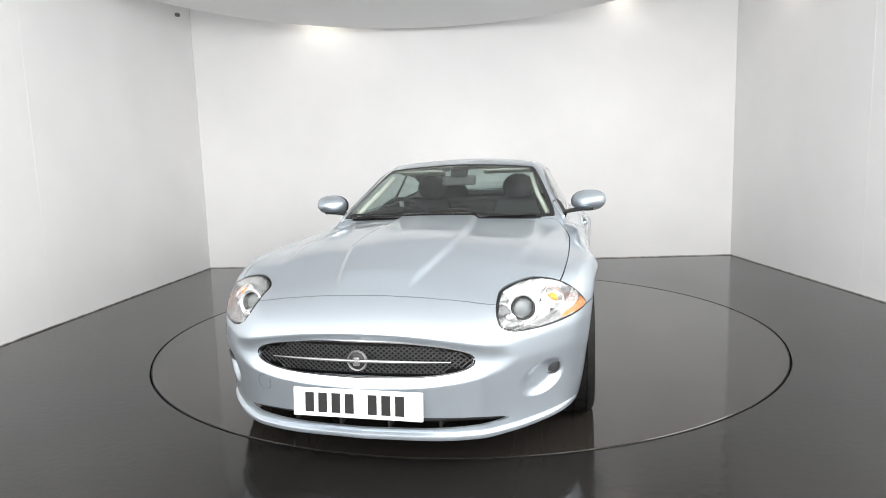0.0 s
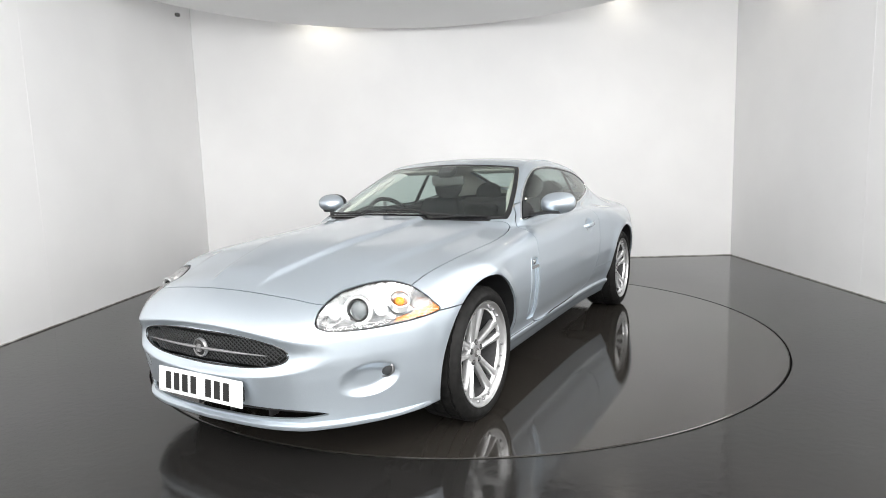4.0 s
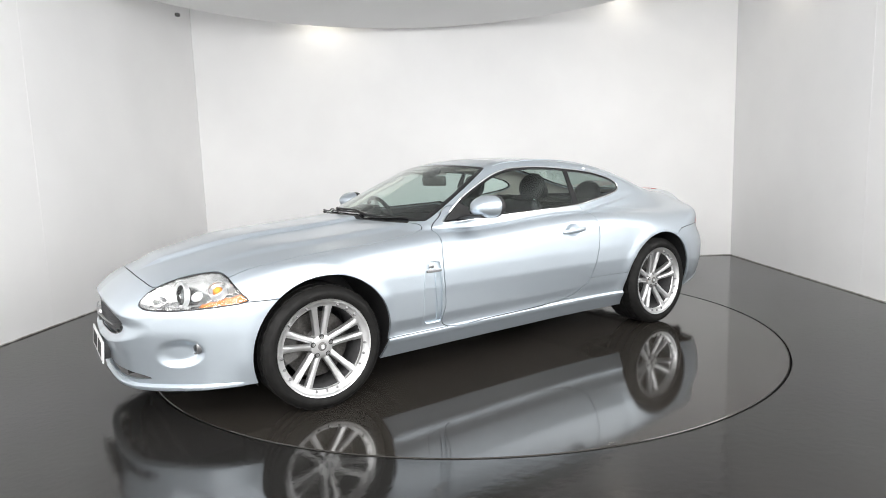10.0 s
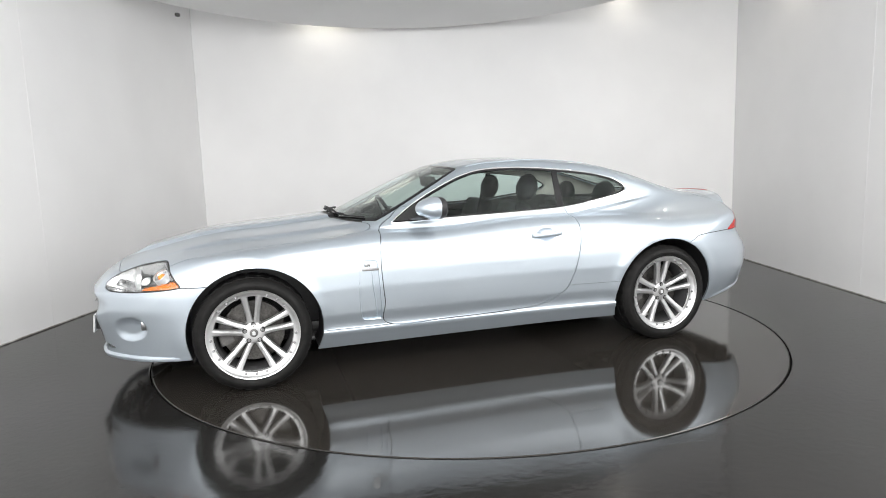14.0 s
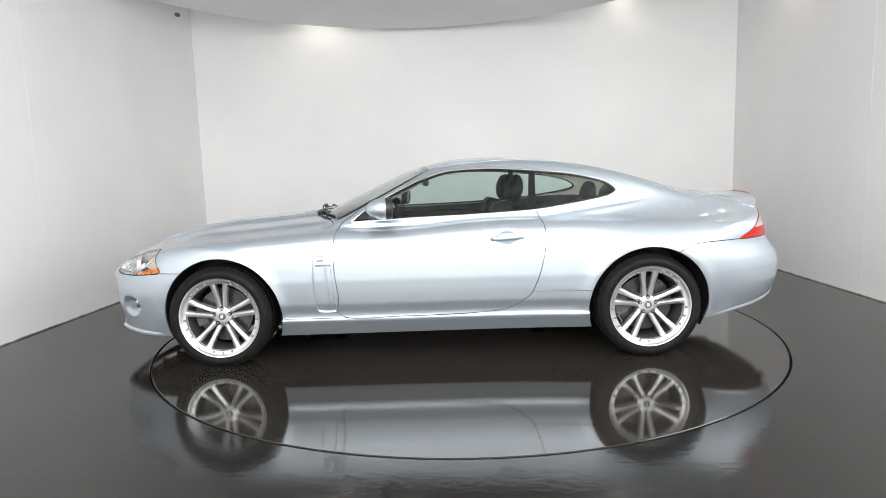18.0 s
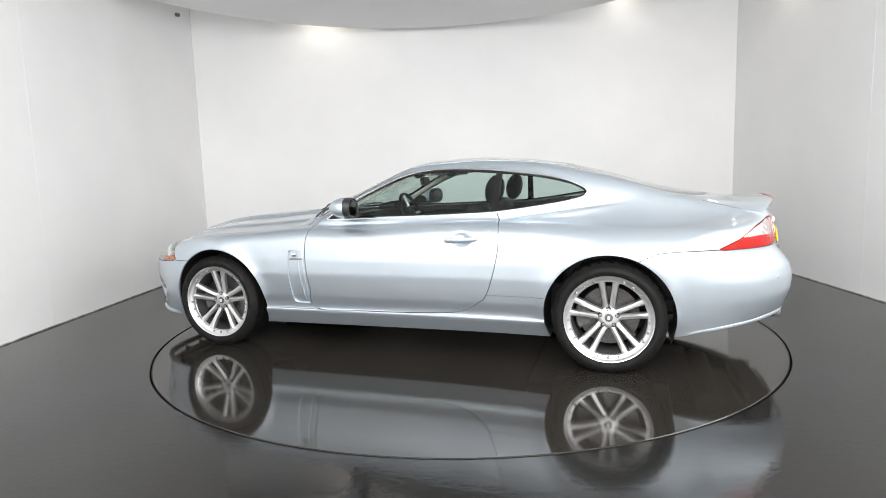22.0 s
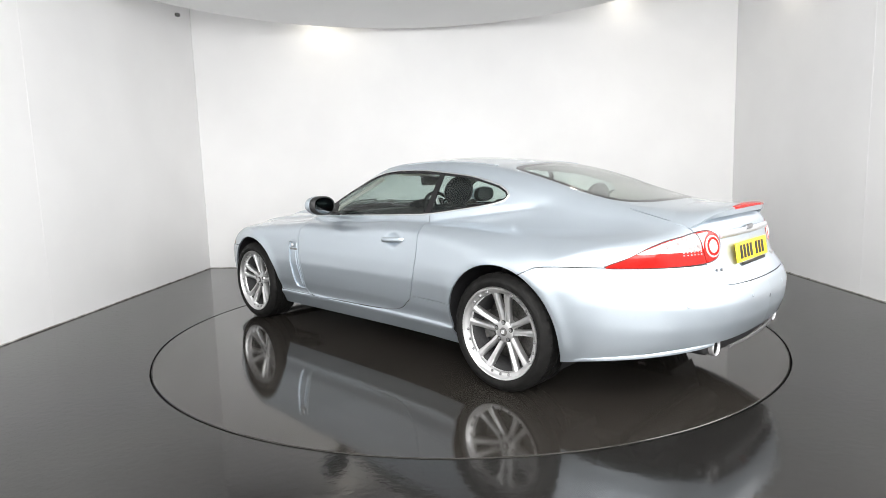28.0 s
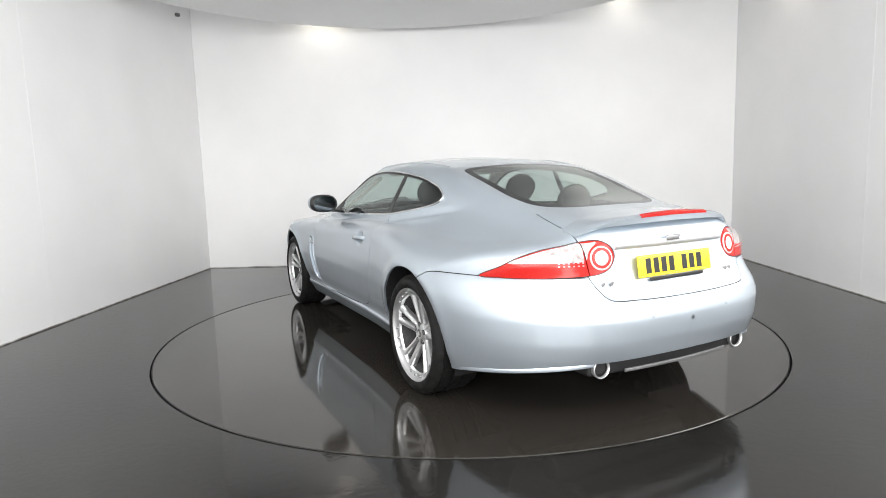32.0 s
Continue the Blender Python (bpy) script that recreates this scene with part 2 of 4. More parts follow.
TAIL_SIDE = curve([.15, .22, .30, .38, .46, .54, .60, .66, .72, .80, .90, .96, 1.02], [-2.26, -2.32, -2.382, -2.426, -2.450, -2.455, -2.440, -2.40, -2.362, -2.343, -2.325, -2.31, -2.27])
# the top of the lower body: bonnet, beltline, tail deck
TOP = curve([-2.35, -2.2, -2.0, -1.7, -1.3, -.9, -.5, .2, .6, .82, 1.0, 1.2, 1.45, 1.65, 1.85, 2.05, 2.2, 2.32],
            [.945, .958, .97, .972, .975, .985, .985, .97, .95, .920, .902, .886, .868, .847, .812, .760, .70, .62])
FALL = curve([-2.3, -2.0, -1.6, -1.2, -.9, -.5, .3, .6, .9, 1.3, 1.7, 2.0, 2.3], [.115, .105, .095, .08, .075, .075, .09, .075, .06, .055, .065, .12, .12])
# roof line down the middle, windscreen to tail
ROOF = curve([-2.25, -2.05, -1.856, -1.648, -1.44, -1.231, -1.021, -.704, -.45, -.168, .02, .14, .3, .5, .7, .85],
             [.90, .955, 1.008, 1.078, 1.147, 1.206, 1.253, 1.295, 1.309, 1.300, 1.268, 1.232, 1.168, 1.078, .985, .91])
CROWN = curve([-2.1, -1.6, -1.1, -.7, -.3, .1, .5], [.10, .08, .07, .10, .12, .06, .03])
CABIN = curve([-2.2, -1.95, -1.6, -1.4, -1.2, -.9, -.66, -.2, .2, .6, .9], [-.36, -.27, -.14, -.085, -.045, -.012, 0, .004, 0, -.01, -.03])

# the two creases on each half of the bonnet
RIDGE = curve([.8, 1.0, 1.3, 1.6, 1.83, 2.05], [.235, .243, .258, .248, .208, .157])
SHELF = curve([.8, 1.2, 1.6, 1.9], [.60, .605, .575, .52])

WHEEL_X, ARCH_Z = 1.376, .345

def body(x, y, z):
    """Roughly the depth below the painted skin (positive inside), for the half y >= 0."""
    y = np.abs(y)
    rf, rr = np.hypot(x - WHEEL_X, z - ARCH_Z), np.hypot(x + WHEEL_X, z - ARCH_Z)
    flare = .014 * np.exp(-((rf - .385) / .045) ** 2) + .012 * np.exp(-((rr - .385) / .05) ** 2)
    mid = step(1.3, 1.0, np.abs(x))
    side = WIDE(x) - FLANK(z) * mid - ENDS(z) * (1 - mid) + flare * step(.22, .34, z) - y
    nose = (NOSE_SIDE(z) - NOSE_PLAN(y) - x) * .85
    tail = (x - TAIL_SIDE(z) - TAIL_PLAN(y) + .03 * step(.48, .80, y) * step(.66, .80, z)) * .85
    # bonnet with its raised centre and two creases
    fade = step(2.10, 1.95, x) * step(.6, .8, x)
    crease = fade * (.021 / (1 + np.exp(np.clip((y - RIDGE(x)) / .0055, -40, 40))) + .016 / (1 + np.exp(np.clip((y - SHELF(x)) / .011, -40, 40))) * step(1.95, 1.5, x))
    top = TOP(x) + crease - FALL(x) * (y / .72) ** 2 - z
    k_top = .075 + .07 * step(-.8, -1.5, x) - .05 * step(-1.7, -2.1, x)
    low = smin(side, top, k_top)
    roof = (ROOF(x + .42 * y * y * step(-.4, .2, x)) - CROWN(x) * y * y - z) * .9
    lift = np.maximum(z - .953, -.06)
    cab = (.738 + CABIN(x) - .50 * lift - .12 * lift ** 2 - y) * .9
    cabin = smin(roof, cab, .075)
    k_join = .012 + .16 * step(-1.05, -1.7, x)
    f = smax(low, cabin, k_join)
    f = smin(smin(f, nose, .09), tail, .075)
    # grille mouth with its soft lip
    e = np.sqrt((y / .475) ** 2 + ((z - .508) / .084) ** 2)
    f = f - .028 * step(1.30, .84, e) * step(1.9, 2.0, x)
    # fog lamp scoops
    u = ((2.0 - x) + (y - .6)) * .7 - .04
    e = (u / .128) ** 2 + ((z - .384 - .08 * u) / .070) ** 2
    f = f - (.032 + .024 * np.clip(u / .12, -1, 1)) * step(1.12, .12, e) * (x > 1.5) * (y > .4)
    # dish behind the door handle
    e = ((x + .483) / .062) ** 2 + ((z - .788) / .04) ** 2
    f = f - .016 * np.exp(-e * e) * (y > .7)
    # waist crease that runs from the door's edge under the side window
    d = z - (.905 - .125 * (x + .72))
    f = f - .014 * np.exp(-(np.where(d > 0, d / .026, d / .009)) ** 2) * step(-.66, -.86, x) * step(-1.50, -1.15, x) * (y > .4)
    return np.minimum(f, z - .08)

def surface(origin, ray, far=1.6, n=15):
    """Depth along each ray at which it leaves the body."""
    steps = np.linspace(0.02, far, 60)
    lo = np.zeros(len(ray)); hi = np.full(len(ray), far)
    inside = np.arange(len(ray))
    for s in steps:
        p = origin[inside] + ray[inside] * s
        out = body(p[:, 0], p[:, 1], p[:, 2]) < 0
        hi[inside[out]] = s
        inside = inside[~out]
        lo[inside] = s
        if not len(inside):
            break
    for _ in range(n):
        mid = (lo + hi) / 2
        p = origin + ray * mid[:, None]
        i = body(p[:, 0], p[:, 1], p[:, 2]) > 0
        lo, hi = np.where(i, mid, lo), np.where(i, hi, mid)
    return origin + ray * ((lo + hi) / 2)[:, None]

def on_side(x, z):
    """The skin's half width at (x, z)."""
    x, z = np.asarray(x, float), np.asarray(z, float)
    lo, hi = np.zeros_like(x) + .2, np.zeros_like(x) + 1.15
    for _ in range(20):
        mid = (lo + hi) / 2
        i = body(x, mid, z) > 0
        lo, hi = np.where(i, mid, lo), np.where(i, hi, mid)
    return (lo + hi) / 2


def on_top(x, y):
    x, y = np.asarray(x, float), np.asarray(y, float)
    lo, hi = np.zeros_like(x) + .45, np.zeros_like(x) + 1.5
    for _ in range(20):
        mid = (lo + hi) / 2
        i = body(x, y, mid) > 0
        lo, hi = np.where(i, mid, lo), np.where(i, hi, mid)
    return (lo + hi) / 2


def on_end(y, z, sign):
    y, z = np.asarray(y, float), np.asarray(z, float)
    lo, hi = np.zeros_like(y) + 1.5, np.zeros_like(y) + 2.7
    for _ in range(20):
        mid = (lo + hi) / 2
        i = body(sign * mid, y, z) > 0
        lo, hi = np.where(i, mid, lo), np.where(i, hi, mid)
    return sign * (lo + hi) / 2


def outward(P):
    e, n = .0025, np.empty_like(P)
    for k in range(3):
        d = np.zeros(3)
        d[k] = e
        n[:, k] = body(*(P - d).T) - body(*(P + d).T)
    return n / (np.linalg.norm(n, axis=1)[:, None] + 1e-12)


def rounded(points, closed=True, n=8):
    """A smooth line through points (Catmull-Rom)."""
    p = np.array(points, float)
    m = len(p)
    out = []
    for i in range(m if closed else m - 1):
        a, b, c, d = (p[(i + k) % m] if closed else p[min(max(i + k, 0), m - 1)] for k in (-1, 0, 1, 2))
        for t in np.arange(n) / n:
            out.append(.5 * (2 * b + (c - a) * t + (2 * a - 5 * b + 4 * c - d) * t * t + (3 * b - a - 3 * c + d) * t ** 3))
    if not closed:
        out.append(p[-1])
    return np.array(out)


def outline(poly):
    """Signed distance to a closed outline, negative inside."""
    a = np.asarray(poly, float)
    b = np.roll(a, -1, 0)
    lo, hi = a.min(0) - .08, a.max(0) + .08
    def f(u, v):
        near = (u > lo[0]) & (u < hi[0]) & (v > lo[1]) & (v < hi[1])
        out = np.full(len(u), .08)
        if near.any():
            out[near] = exact(u[near], v[near])
        return out
    def exact(u, v):
        q = np.stack([u, v], 1)
        best = np.full(len(q), 1e9)
        odd = np.zeros(len(q), bool)
        for s, e in zip(a, b):
            w, d = q - s, e - s
            t = np.clip((w @ d) / (d @ d + 1e-15), 0, 1)
            r0, r1 = w[:, 0] - t * d[0], w[:, 1] - t * d[1]
            best = np.minimum(best, r0 * r0 + r1 * r1)
            cross = (s[1] > q[:, 1]) != (e[1] > q[:, 1])
            odd ^= cross & (q[:, 0] < d[0] * (q[:, 1] - s[1]) / (d[1] if abs(d[1]) > 1e-12 else 1e-12) + s[0])
        return np.where(odd, -1, 1) * np.sqrt(best)
    return f


class Skin:
    """The left half of the painted shell as triangles that can be cut along outlines."""
    def __init__(self):
        phi = np.radians(np.concatenate([np.linspace(-90, -36, 40)[:-1], np.linspace(-36, -19, 22)[:-1], np.linspace(-19, -12, 44)[:-1], np.linspace(-12, 90, 138)]))
        rows = []
        for al in np.radians(np.concatenate([np.linspace(90, 60, 100)[:-1], np.linspace(60, 0, 84)]))[:-1]:
            rows.append(("n", al))
        for x in np.linspace(1.5, -1.5, 290):
            rows.append(("m", x))
        for al in np.radians(np.linspace(0, 90, 116))[1:]:
            rows.append(("t", al))
        O, D = [], []
        for kind, v in rows:
            ca, sa = (1, 0) if kind == "m" else (math.cos(v), math.sin(v))
            sx = v if kind == "m" else 1.5 if kind == "n" else -1.5
            sg = 0 if kind == "m" else 1 if kind == "n" else -1
            D.append(np.stack([np.full(len(phi), sa * sg), ca * np.cos(phi), ca * np.sin(phi)], 1))
            O.append(np.tile([sx, 0, .52], (len(phi), 1)))
        n, m = len(rows), len(phi)
        P = surface(np.concatenate(O), np.concatenate(D))
        P[m - 1::m, 1] = 0
        P[0::m, 1] = 0
        self.P = P
        i = (np.arange(n - 1)[:, None] * m + np.arange(m - 1)[None]).ravel()
        a, b, c, d = i, i + 1, i + m + 1, i + m
        self.T = np.concatenate([np.stack([a, c, b], 1), np.stack([a, d, c], 1)])
        self.L = np.zeros(len(self.T), int)

    def centres(self):
        return self.P[self.T].mean(1)

    def cut(self, f, where, offset=0.0):
        s = f(self.P) - offset
        s = np.where(np.abs(s) < 1e-7, 1e-7, s)
        neg = s[self.T] < 0
        k = neg.sum(1)
        cross = (k > 0) & (k < 3) & where(self.centres())
        if not cross.any():
            return
        T, ng, k = self.T[cross], neg[cross], k[cross]
        lone = np.where((k == 1)[:, None], ng, ~ng).argmax(1)
        r = np.arange(len(T))
        a, b, c = T[r, lone], T[r, (lone + 1) % 3], T[r, (lone + 2) % 3]
        e = np.concatenate([np.sort(np.stack([a, b], 1), 1), np.sort(np.stack([a, c], 1), 1)])
        u, inv = np.unique(e, axis=0, return_inverse=True)
        inv = inv.ravel()
        w = (s[u[:, 0]] / (s[u[:, 0]] - s[u[:, 1]]))[:, None]
        first = len(self.P)
        self.P = np.concatenate([self.P, self.P[u[:, 0]] * (1 - w) + self.P[u[:, 1]] * w])
        ab, ac = first + inv[:len(T)], first + inv[len(T):]
        extra = np.concatenate([np.stack([a, ab, ac], 1), np.stack([ab, b, c], 1), np.stack([ab, c, ac], 1)])
        self.T = np.concatenate([self.T[~cross], extra])
        self.L = np.concatenate([self.L[~cross], np.tile(self.L[cross], 3)])

    def region(self, label, f, where, gap=.0024, only=(0,)):
        """Cuts a panel out along f = 0 and leaves a gap round it."""
        ok = lambda C: where(C)
        if gap:
            self.cut(f, ok, gap)
            self.cut(f, ok, -gap)
        else:
            self.cut(f, ok)
        C = self.centres()
        v, w = f(C), where(C) & np.isin(self.L, only)
        if gap:
            self.L[w & (np.abs(v) < gap)] = 30
        self.L[w & (v < -gap)] = label

    def take(self, label):
        T = self.T[self.L == label]
        u, inv = np.unique(T, return_inverse=True)
        return self.P[u], inv.reshape(-1, 3)


def side_f(poly):
    g = outline(poly)
    return lambda P: g(P[:, 0], P[:, 2])


def plan_f(poly):
    g = outline(poly)
    return lambda P: g(P[:, 0], P[:, 1])


def end_f(poly):
    g = outline(poly)
    return lambda P: g(P[:, 1], P[:, 2])


def corner_f(poly, x0, y0, sx):
    """Outlines on the rounded corners, seen at 45 degrees."""
    g = outline(poly)
    return lambda P: g((sx * (x0 - P[:, 0]) + (P[:, 1] - y0) * sx) * .7 if sx > 0 else (-(P[:, 0] - x0) - (P[:, 1] - y0)) * .7, P[:, 2])


# outlines of panels and openings, in car metres
ARCH_F, ARCH_R = (1.345, .335, .378), (-1.372, .335, .377)
DLO = rounded([(.50, .905), (.35, .912), (.16, .918), (-.20, .927), (-.45, .936), (-.676, .947), (-.93, .979), (-1.115, 1.008), (-1.205, 1.032), (-1.232, 1.058),
               (-1.222, 1.082), (-1.19, 1.103), (-1.127, 1.13), (-.945, 1.173), (-.695, 1.203), (-.50, 1.219), (-.315, 1.224), (-.126, 1.213), (.026, 1.173), (.178, 1.107), (.309, 1.042), (.42, .975), (.49, .925)])
DOOR = rounded([(.590, .880), (.607, .817), (.616, .713), (.613, .60), (.598, .452), (.573, .302), (.178, .297), (-.191, .301), (-.409, .314), (-.518, .345), (-.59, .393),
                (-.633, .431), (-.679, .545), (-.711, .671), (-.723, .759), (-.718, .86), (-.690, .935), (-.66, .985), (-.3, 1.0), (.2, 1.0), (.42, 1.0), (.515, .940), (.565, .908)])
HEADLAMP = rounded([(-.158, .63), (-.125, .68), (-.04, .722), (.09, .747), (.175, .752), (.245, .737), (.298, .704), (.338, .668), (.368, .625), (.27, .609), (.156, .600), (.06, .595), (-.023, .595), (-.085, .597), (-.135, .607)])
TAILLAMP = rounded([(-.122, .734), (-.022, .780), (.056, .819), (.155, .853), (.2555, .872), (.33, .887), (.3955, .890), (.445, .867), (.468, .822), (.455, .775), (.425, .75), (.348, .737), (.119, .732), (0, .731)])
BONNET = rounded([(2.127, -.4), (2.127, -.2), (2.127, 0), (2.119, .24), (2.104, .38), (2.083, .49), (2.03, .56), (1.93, .66), (1.80, .745), (1.6, .775), (1.3, .785), (1.0, .782), (.8, .762), (.68, .735), (.64, .712), (.668, .63), (.772, .42), (.838, .22), (.862, 0), (.862, -.4)])
SCREEN = rounded([(.82, -.4), (.82, -.2), (.815, .1), (.785, .3), (.715, .5), (.625, .665), (.565, .69), (.40, .655), (.2, .598), (.03, .538), (.005, .50), (.03, .35), (.05, .15), (.055, -.1), (.055, -.4)])
REARGLASS = rounded([(-1.055, -.4), (-1.055, -.1), (-1.06, .12), (-1.08, .28), (-1.115, .40), (-1.17, .44), (-1.3, .452), (-1.5, .447), (-1.68, .432), (-1.79, .405), (-1.87, .35), (-1.935, .25), (-1.965, .12), (-1.975, -.1), (-1.975, -.4)])
HATCH_TOP = rounded([(-1.027, -.4), (-1.027, -.2), (-1.027, .2), (-1.037, .37), (-1.085, .437), (-1.18, .457), (-1.3, .462), (-1.5, .457), (-1.70, .442), (-1.80, .448), (-1.924, .468), (-2.155, .489), (-2.6, .50), (-2.7, -.4)])
HATCH_END = rounded([(-.4, .625), (-.2, .625), (.1, .624), (.30, .628), (.40, .632), (.437, .645), (.462, .68), (.485, .735), (.497, .80), (.499, .905), (.48, 1.0), (.3, 1.3), (-.4, 1.3)])
GRILLE = [(.44 * math.copysign(abs(math.cos(a)) ** .8, math.cos(a)), .507 + .068 * math.copysign(abs(math.sin(a)) ** .85, math.sin(a))) for a in (2 * math.pi * i / 60 for i in range(60))]
INTAKE = rounded([(-.4, .282), (-.2, .282), (.1, .282), (.3, .283), (.45, .279), (.52, .268), (.553, .254), (.52, .246), (.4, .238), (.2, .231), (-.1, .229), (-.4, .229)])
VENT = rounded([(.748, .66), (.744, .70), (.715, .71), (.66, .705), (.640, .69), (.632, .60), (.622, .45), (.617, .35), (.64, .339), (.70, .338), (.737, .355), (.747, .43), (.752, .55)])
BOTTOM = curve([-2.5, -2.3, -2.1, -1.92, -1.75, -1.0, 0, .95, 1.7, 2.0, 2.3], [.372, .352, .312, .272, .235, .187, .18, .178, .205, .192, .180])
SPLIT_R = curve([-2.4, -1.96, -1.774, -1.64, -1.57, -1.3], [.732, .733, .730, .719, .69, .55])
PILLAR = [(-.67, 1.3), (-.705, 1.3), (-.683, .9), (-.63, .9)]

skin = Skin()
always = lambda C: C[:, 2] > -1
FRONT_BUMPER, FENDER, BONNET_L, DOOR_L, SILL, QUARTER, ROOF_L, HATCH, REAR_BUMPER, HEAD, TAIL_OUT, TAIL_IN, SCREEN_L, SCREEN_EDGE, SIDE_A, SIDE_B, SIDE_EDGE, BACK, BACK_EDGE, VENT_L, COWL, SEAL, CLEAR, CLEAR_IN = range(1, 25)
skin.cut(lambda P: P[:, 2] - BOTTOM(P[:, 0]), always)
C = skin.centres()
skin.L[C[:, 2] < BOTTOM(C[:, 0])] = -1
for ax, az, ar in (ARCH_F, ARCH_R):
    g = lambda P: np.hypot(P[:, 0] - ax, P[:, 2] - az) - ar
    near = lambda C: (np.abs(C[:, 1]) > .5) & (np.abs(C[:, 0] - ax) < .6)
    skin.cut(g, near)
    C = skin.centres()
    skin.L[near(C) & (g(C) < 0)] = -1
for poly, near in ((GRILLE, lambda C: C[:, 0] > 2.05), (INTAKE, lambda C: C[:, 0] > 1.95)):
    g = end_f(poly)
    skin.cut(g, near)
    C = skin.centres()
    skin.L[near(C) & (g(C) < 0)] = -1
lampfront = lambda C: (C[:, 0] > 1.55) & (C[:, 1] > .3) & (C[:, 2] > .5)
skin.region(HEAD, corner_f(HEADLAMP, 2.0, .6, 1), lambda C: lampfront(C), .002)
lamprear = lambda C: (C[:, 0] < -1.7) & (C[:, 1] > .25) & (C[:, 2] > .6)
skin.region(TAIL_OUT, corner_f(TAILLAMP, -2.0, .7, -1), lamprear, .002)
# glass
skin.region(SCREEN_L, plan_f(SCREEN), lambda C: (C[:, 0] > -.1) & (C[:, 0] < 1.02) & (C[:, 2] > .9), .0015)
dlo = side_f(DLO)
upper = lambda C: (C[:, 1] > .4) & (C[:, 2] > .85)
skin.region(SIDE_A, dlo, upper, .001)
skin.region(SIDE_EDGE, side_f(PILLAR), upper, 0, (SIDE_A,))
skin.L[(skin.L == SIDE_A) & (skin.centres()[:, 0] < -.68)] = SIDE_B
skin.cut(dlo, upper, -.014)
C = skin.centres()
skin.L[np.isin(skin.L, (SIDE_A, SIDE_B)) & (dlo(C) > -.014)] = SEAL
skin.region(BACK, plan_f(REARGLASS), lambda C: (C[:, 0] < -.9) & (C[:, 2] > .95), .0015)
g = plan_f(REARGLASS)
skin.cut(g, lambda C: (C[:, 0] < -.9) & (C[:, 2] > .95), -.045)
C = skin.centres()
skin.L[(skin.L == BACK) & (g(C) > -.045)] = BACK_EDGE
g = plan_f(SCREEN)
skin.cut(g, lambda C: (C[:, 0] > -.1) & (C[:, 0] < 1.02) & (C[:, 2] > .9), -.028)
C = skin.centres()
skin.L[(skin.L == SCREEN_L) & (g(C) > -.028)] = SCREEN_EDGE
# panels
skin.region(VENT_L, side_f(VENT), lambda C: (C[:, 1] > .7) & (np.abs(C[:, 0] - .68) < .2), 0)
skin.region(BONNET_L, plan_f(BONNET), lambda C: (C[:, 0] > .5) & (C[:, 2] > .6))
skin.region(DOOR_L, side_f(DOOR), lambda C: (C[:, 1] > .6) & (np.abs(C[:, 0]) < .9))
skin.region(HATCH, lambda P: np.maximum(plan_f(HATCH_TOP)(P), np.where(P[:, 0] < -2.0, end_f(HATCH_END)(P), -1)), lambda C: C[:, 0] < -.9)
C = skin.centres()
skin.L[(skin.L == 30) & (C[:, 0] > -1.905) & (C[:, 0] < -1.03) & (C[:, 2] > .95) & (np.abs(plan_f(HATCH_TOP)(C)) < .0032)] = HATCH
# the tail lamps are parted by the hatch
g = lambda P: P[:, 1] - .478 - .11 * (P[:, 2] - .73)
skin.region(TAIL_IN, g, lamprear, .002, (TAIL_OUT,))
skin.region(CLEAR, corner_f(rounded([(.022, .797), (.088, .826), (.165, .850), (.25, .868), (.322, .880), (.338, .84), (.344, .812), (.336, .801), (.25, .799), (.14, .799)]), -2.0, .7, -1), lamprear, 0, (TAIL_OUT,))
skin.region(CLEAR_IN, corner_f(rounded([(.318, .872), (.35, .880), (.392, .882), (.372, .86), (.360, .835), (.356, .81), (.34, .805)]), -2.0, .7, -1), lamprear, 0, (TAIL_IN,))
SILL_TOP = curve([-.46, -.409, -.30, -.191, .178, 1.2], [.324, .3125, .304, .2995, .2955, .2985])
sill = lambda P: P[:, 2] - np.where(P[:, 0] > -.45, SILL_TOP(P[:, 0]), .442)
skin.region(SILL, sill, lambda C: (np.abs(C[:, 0]) < 1.15) & (C[:, 1] > .5) & (C[:, 2] < .6), .0014)
skin.region(FRONT_BUMPER, lambda P: P[:, 2] - .622, lambda C: (C[:, 0] > 1.3) & (C[:, 0] < 1.80))
C = skin.centres()
skin.L[(skin.L == 0) & (C[:, 0] >= 1.80)] = FRONT_BUMPER
skin.region(REAR_BUMPER, lambda P: np.where(P[:, 1] > .45, P[:, 2] - SPLIT_R(P[:, 0]), P[:, 2] - .70), lambda C: C[:, 0] < -1.35)
C = skin.centres()
skin.region(COWL, plan_f(rounded([(1.0, -.4), (1.0, .2), (.88, .46), (.72, .60), (.66, .61), (.6, .6), (.6, .3), (.6, -.4)])), lambda C: (C[:, 0] > .45) & (C[:, 2] > .8), 0)
C = skin.centres()
skin.L[(skin.L == 0) & (C[:, 0] > .3) & (C[:, 2] < .93) & (C[:, 1] > .55)] = FENDER
skin.region(ROOF_L, plan_f(rounded([(.2, -.4), (.2, .3), (.02, .56), (-.3, .57), (-.7, .545), (-1.0, .49), (-1.07, .44), (-1.1, .2), (-1.1, -.4)])), lambda C: C[:, 2] > 1.05, 0)
skin.L[skin.L == 0] = QUARTER

car = tagged(new("car"), "ice-blue silver two-door coupe standing on a turntable", "car")


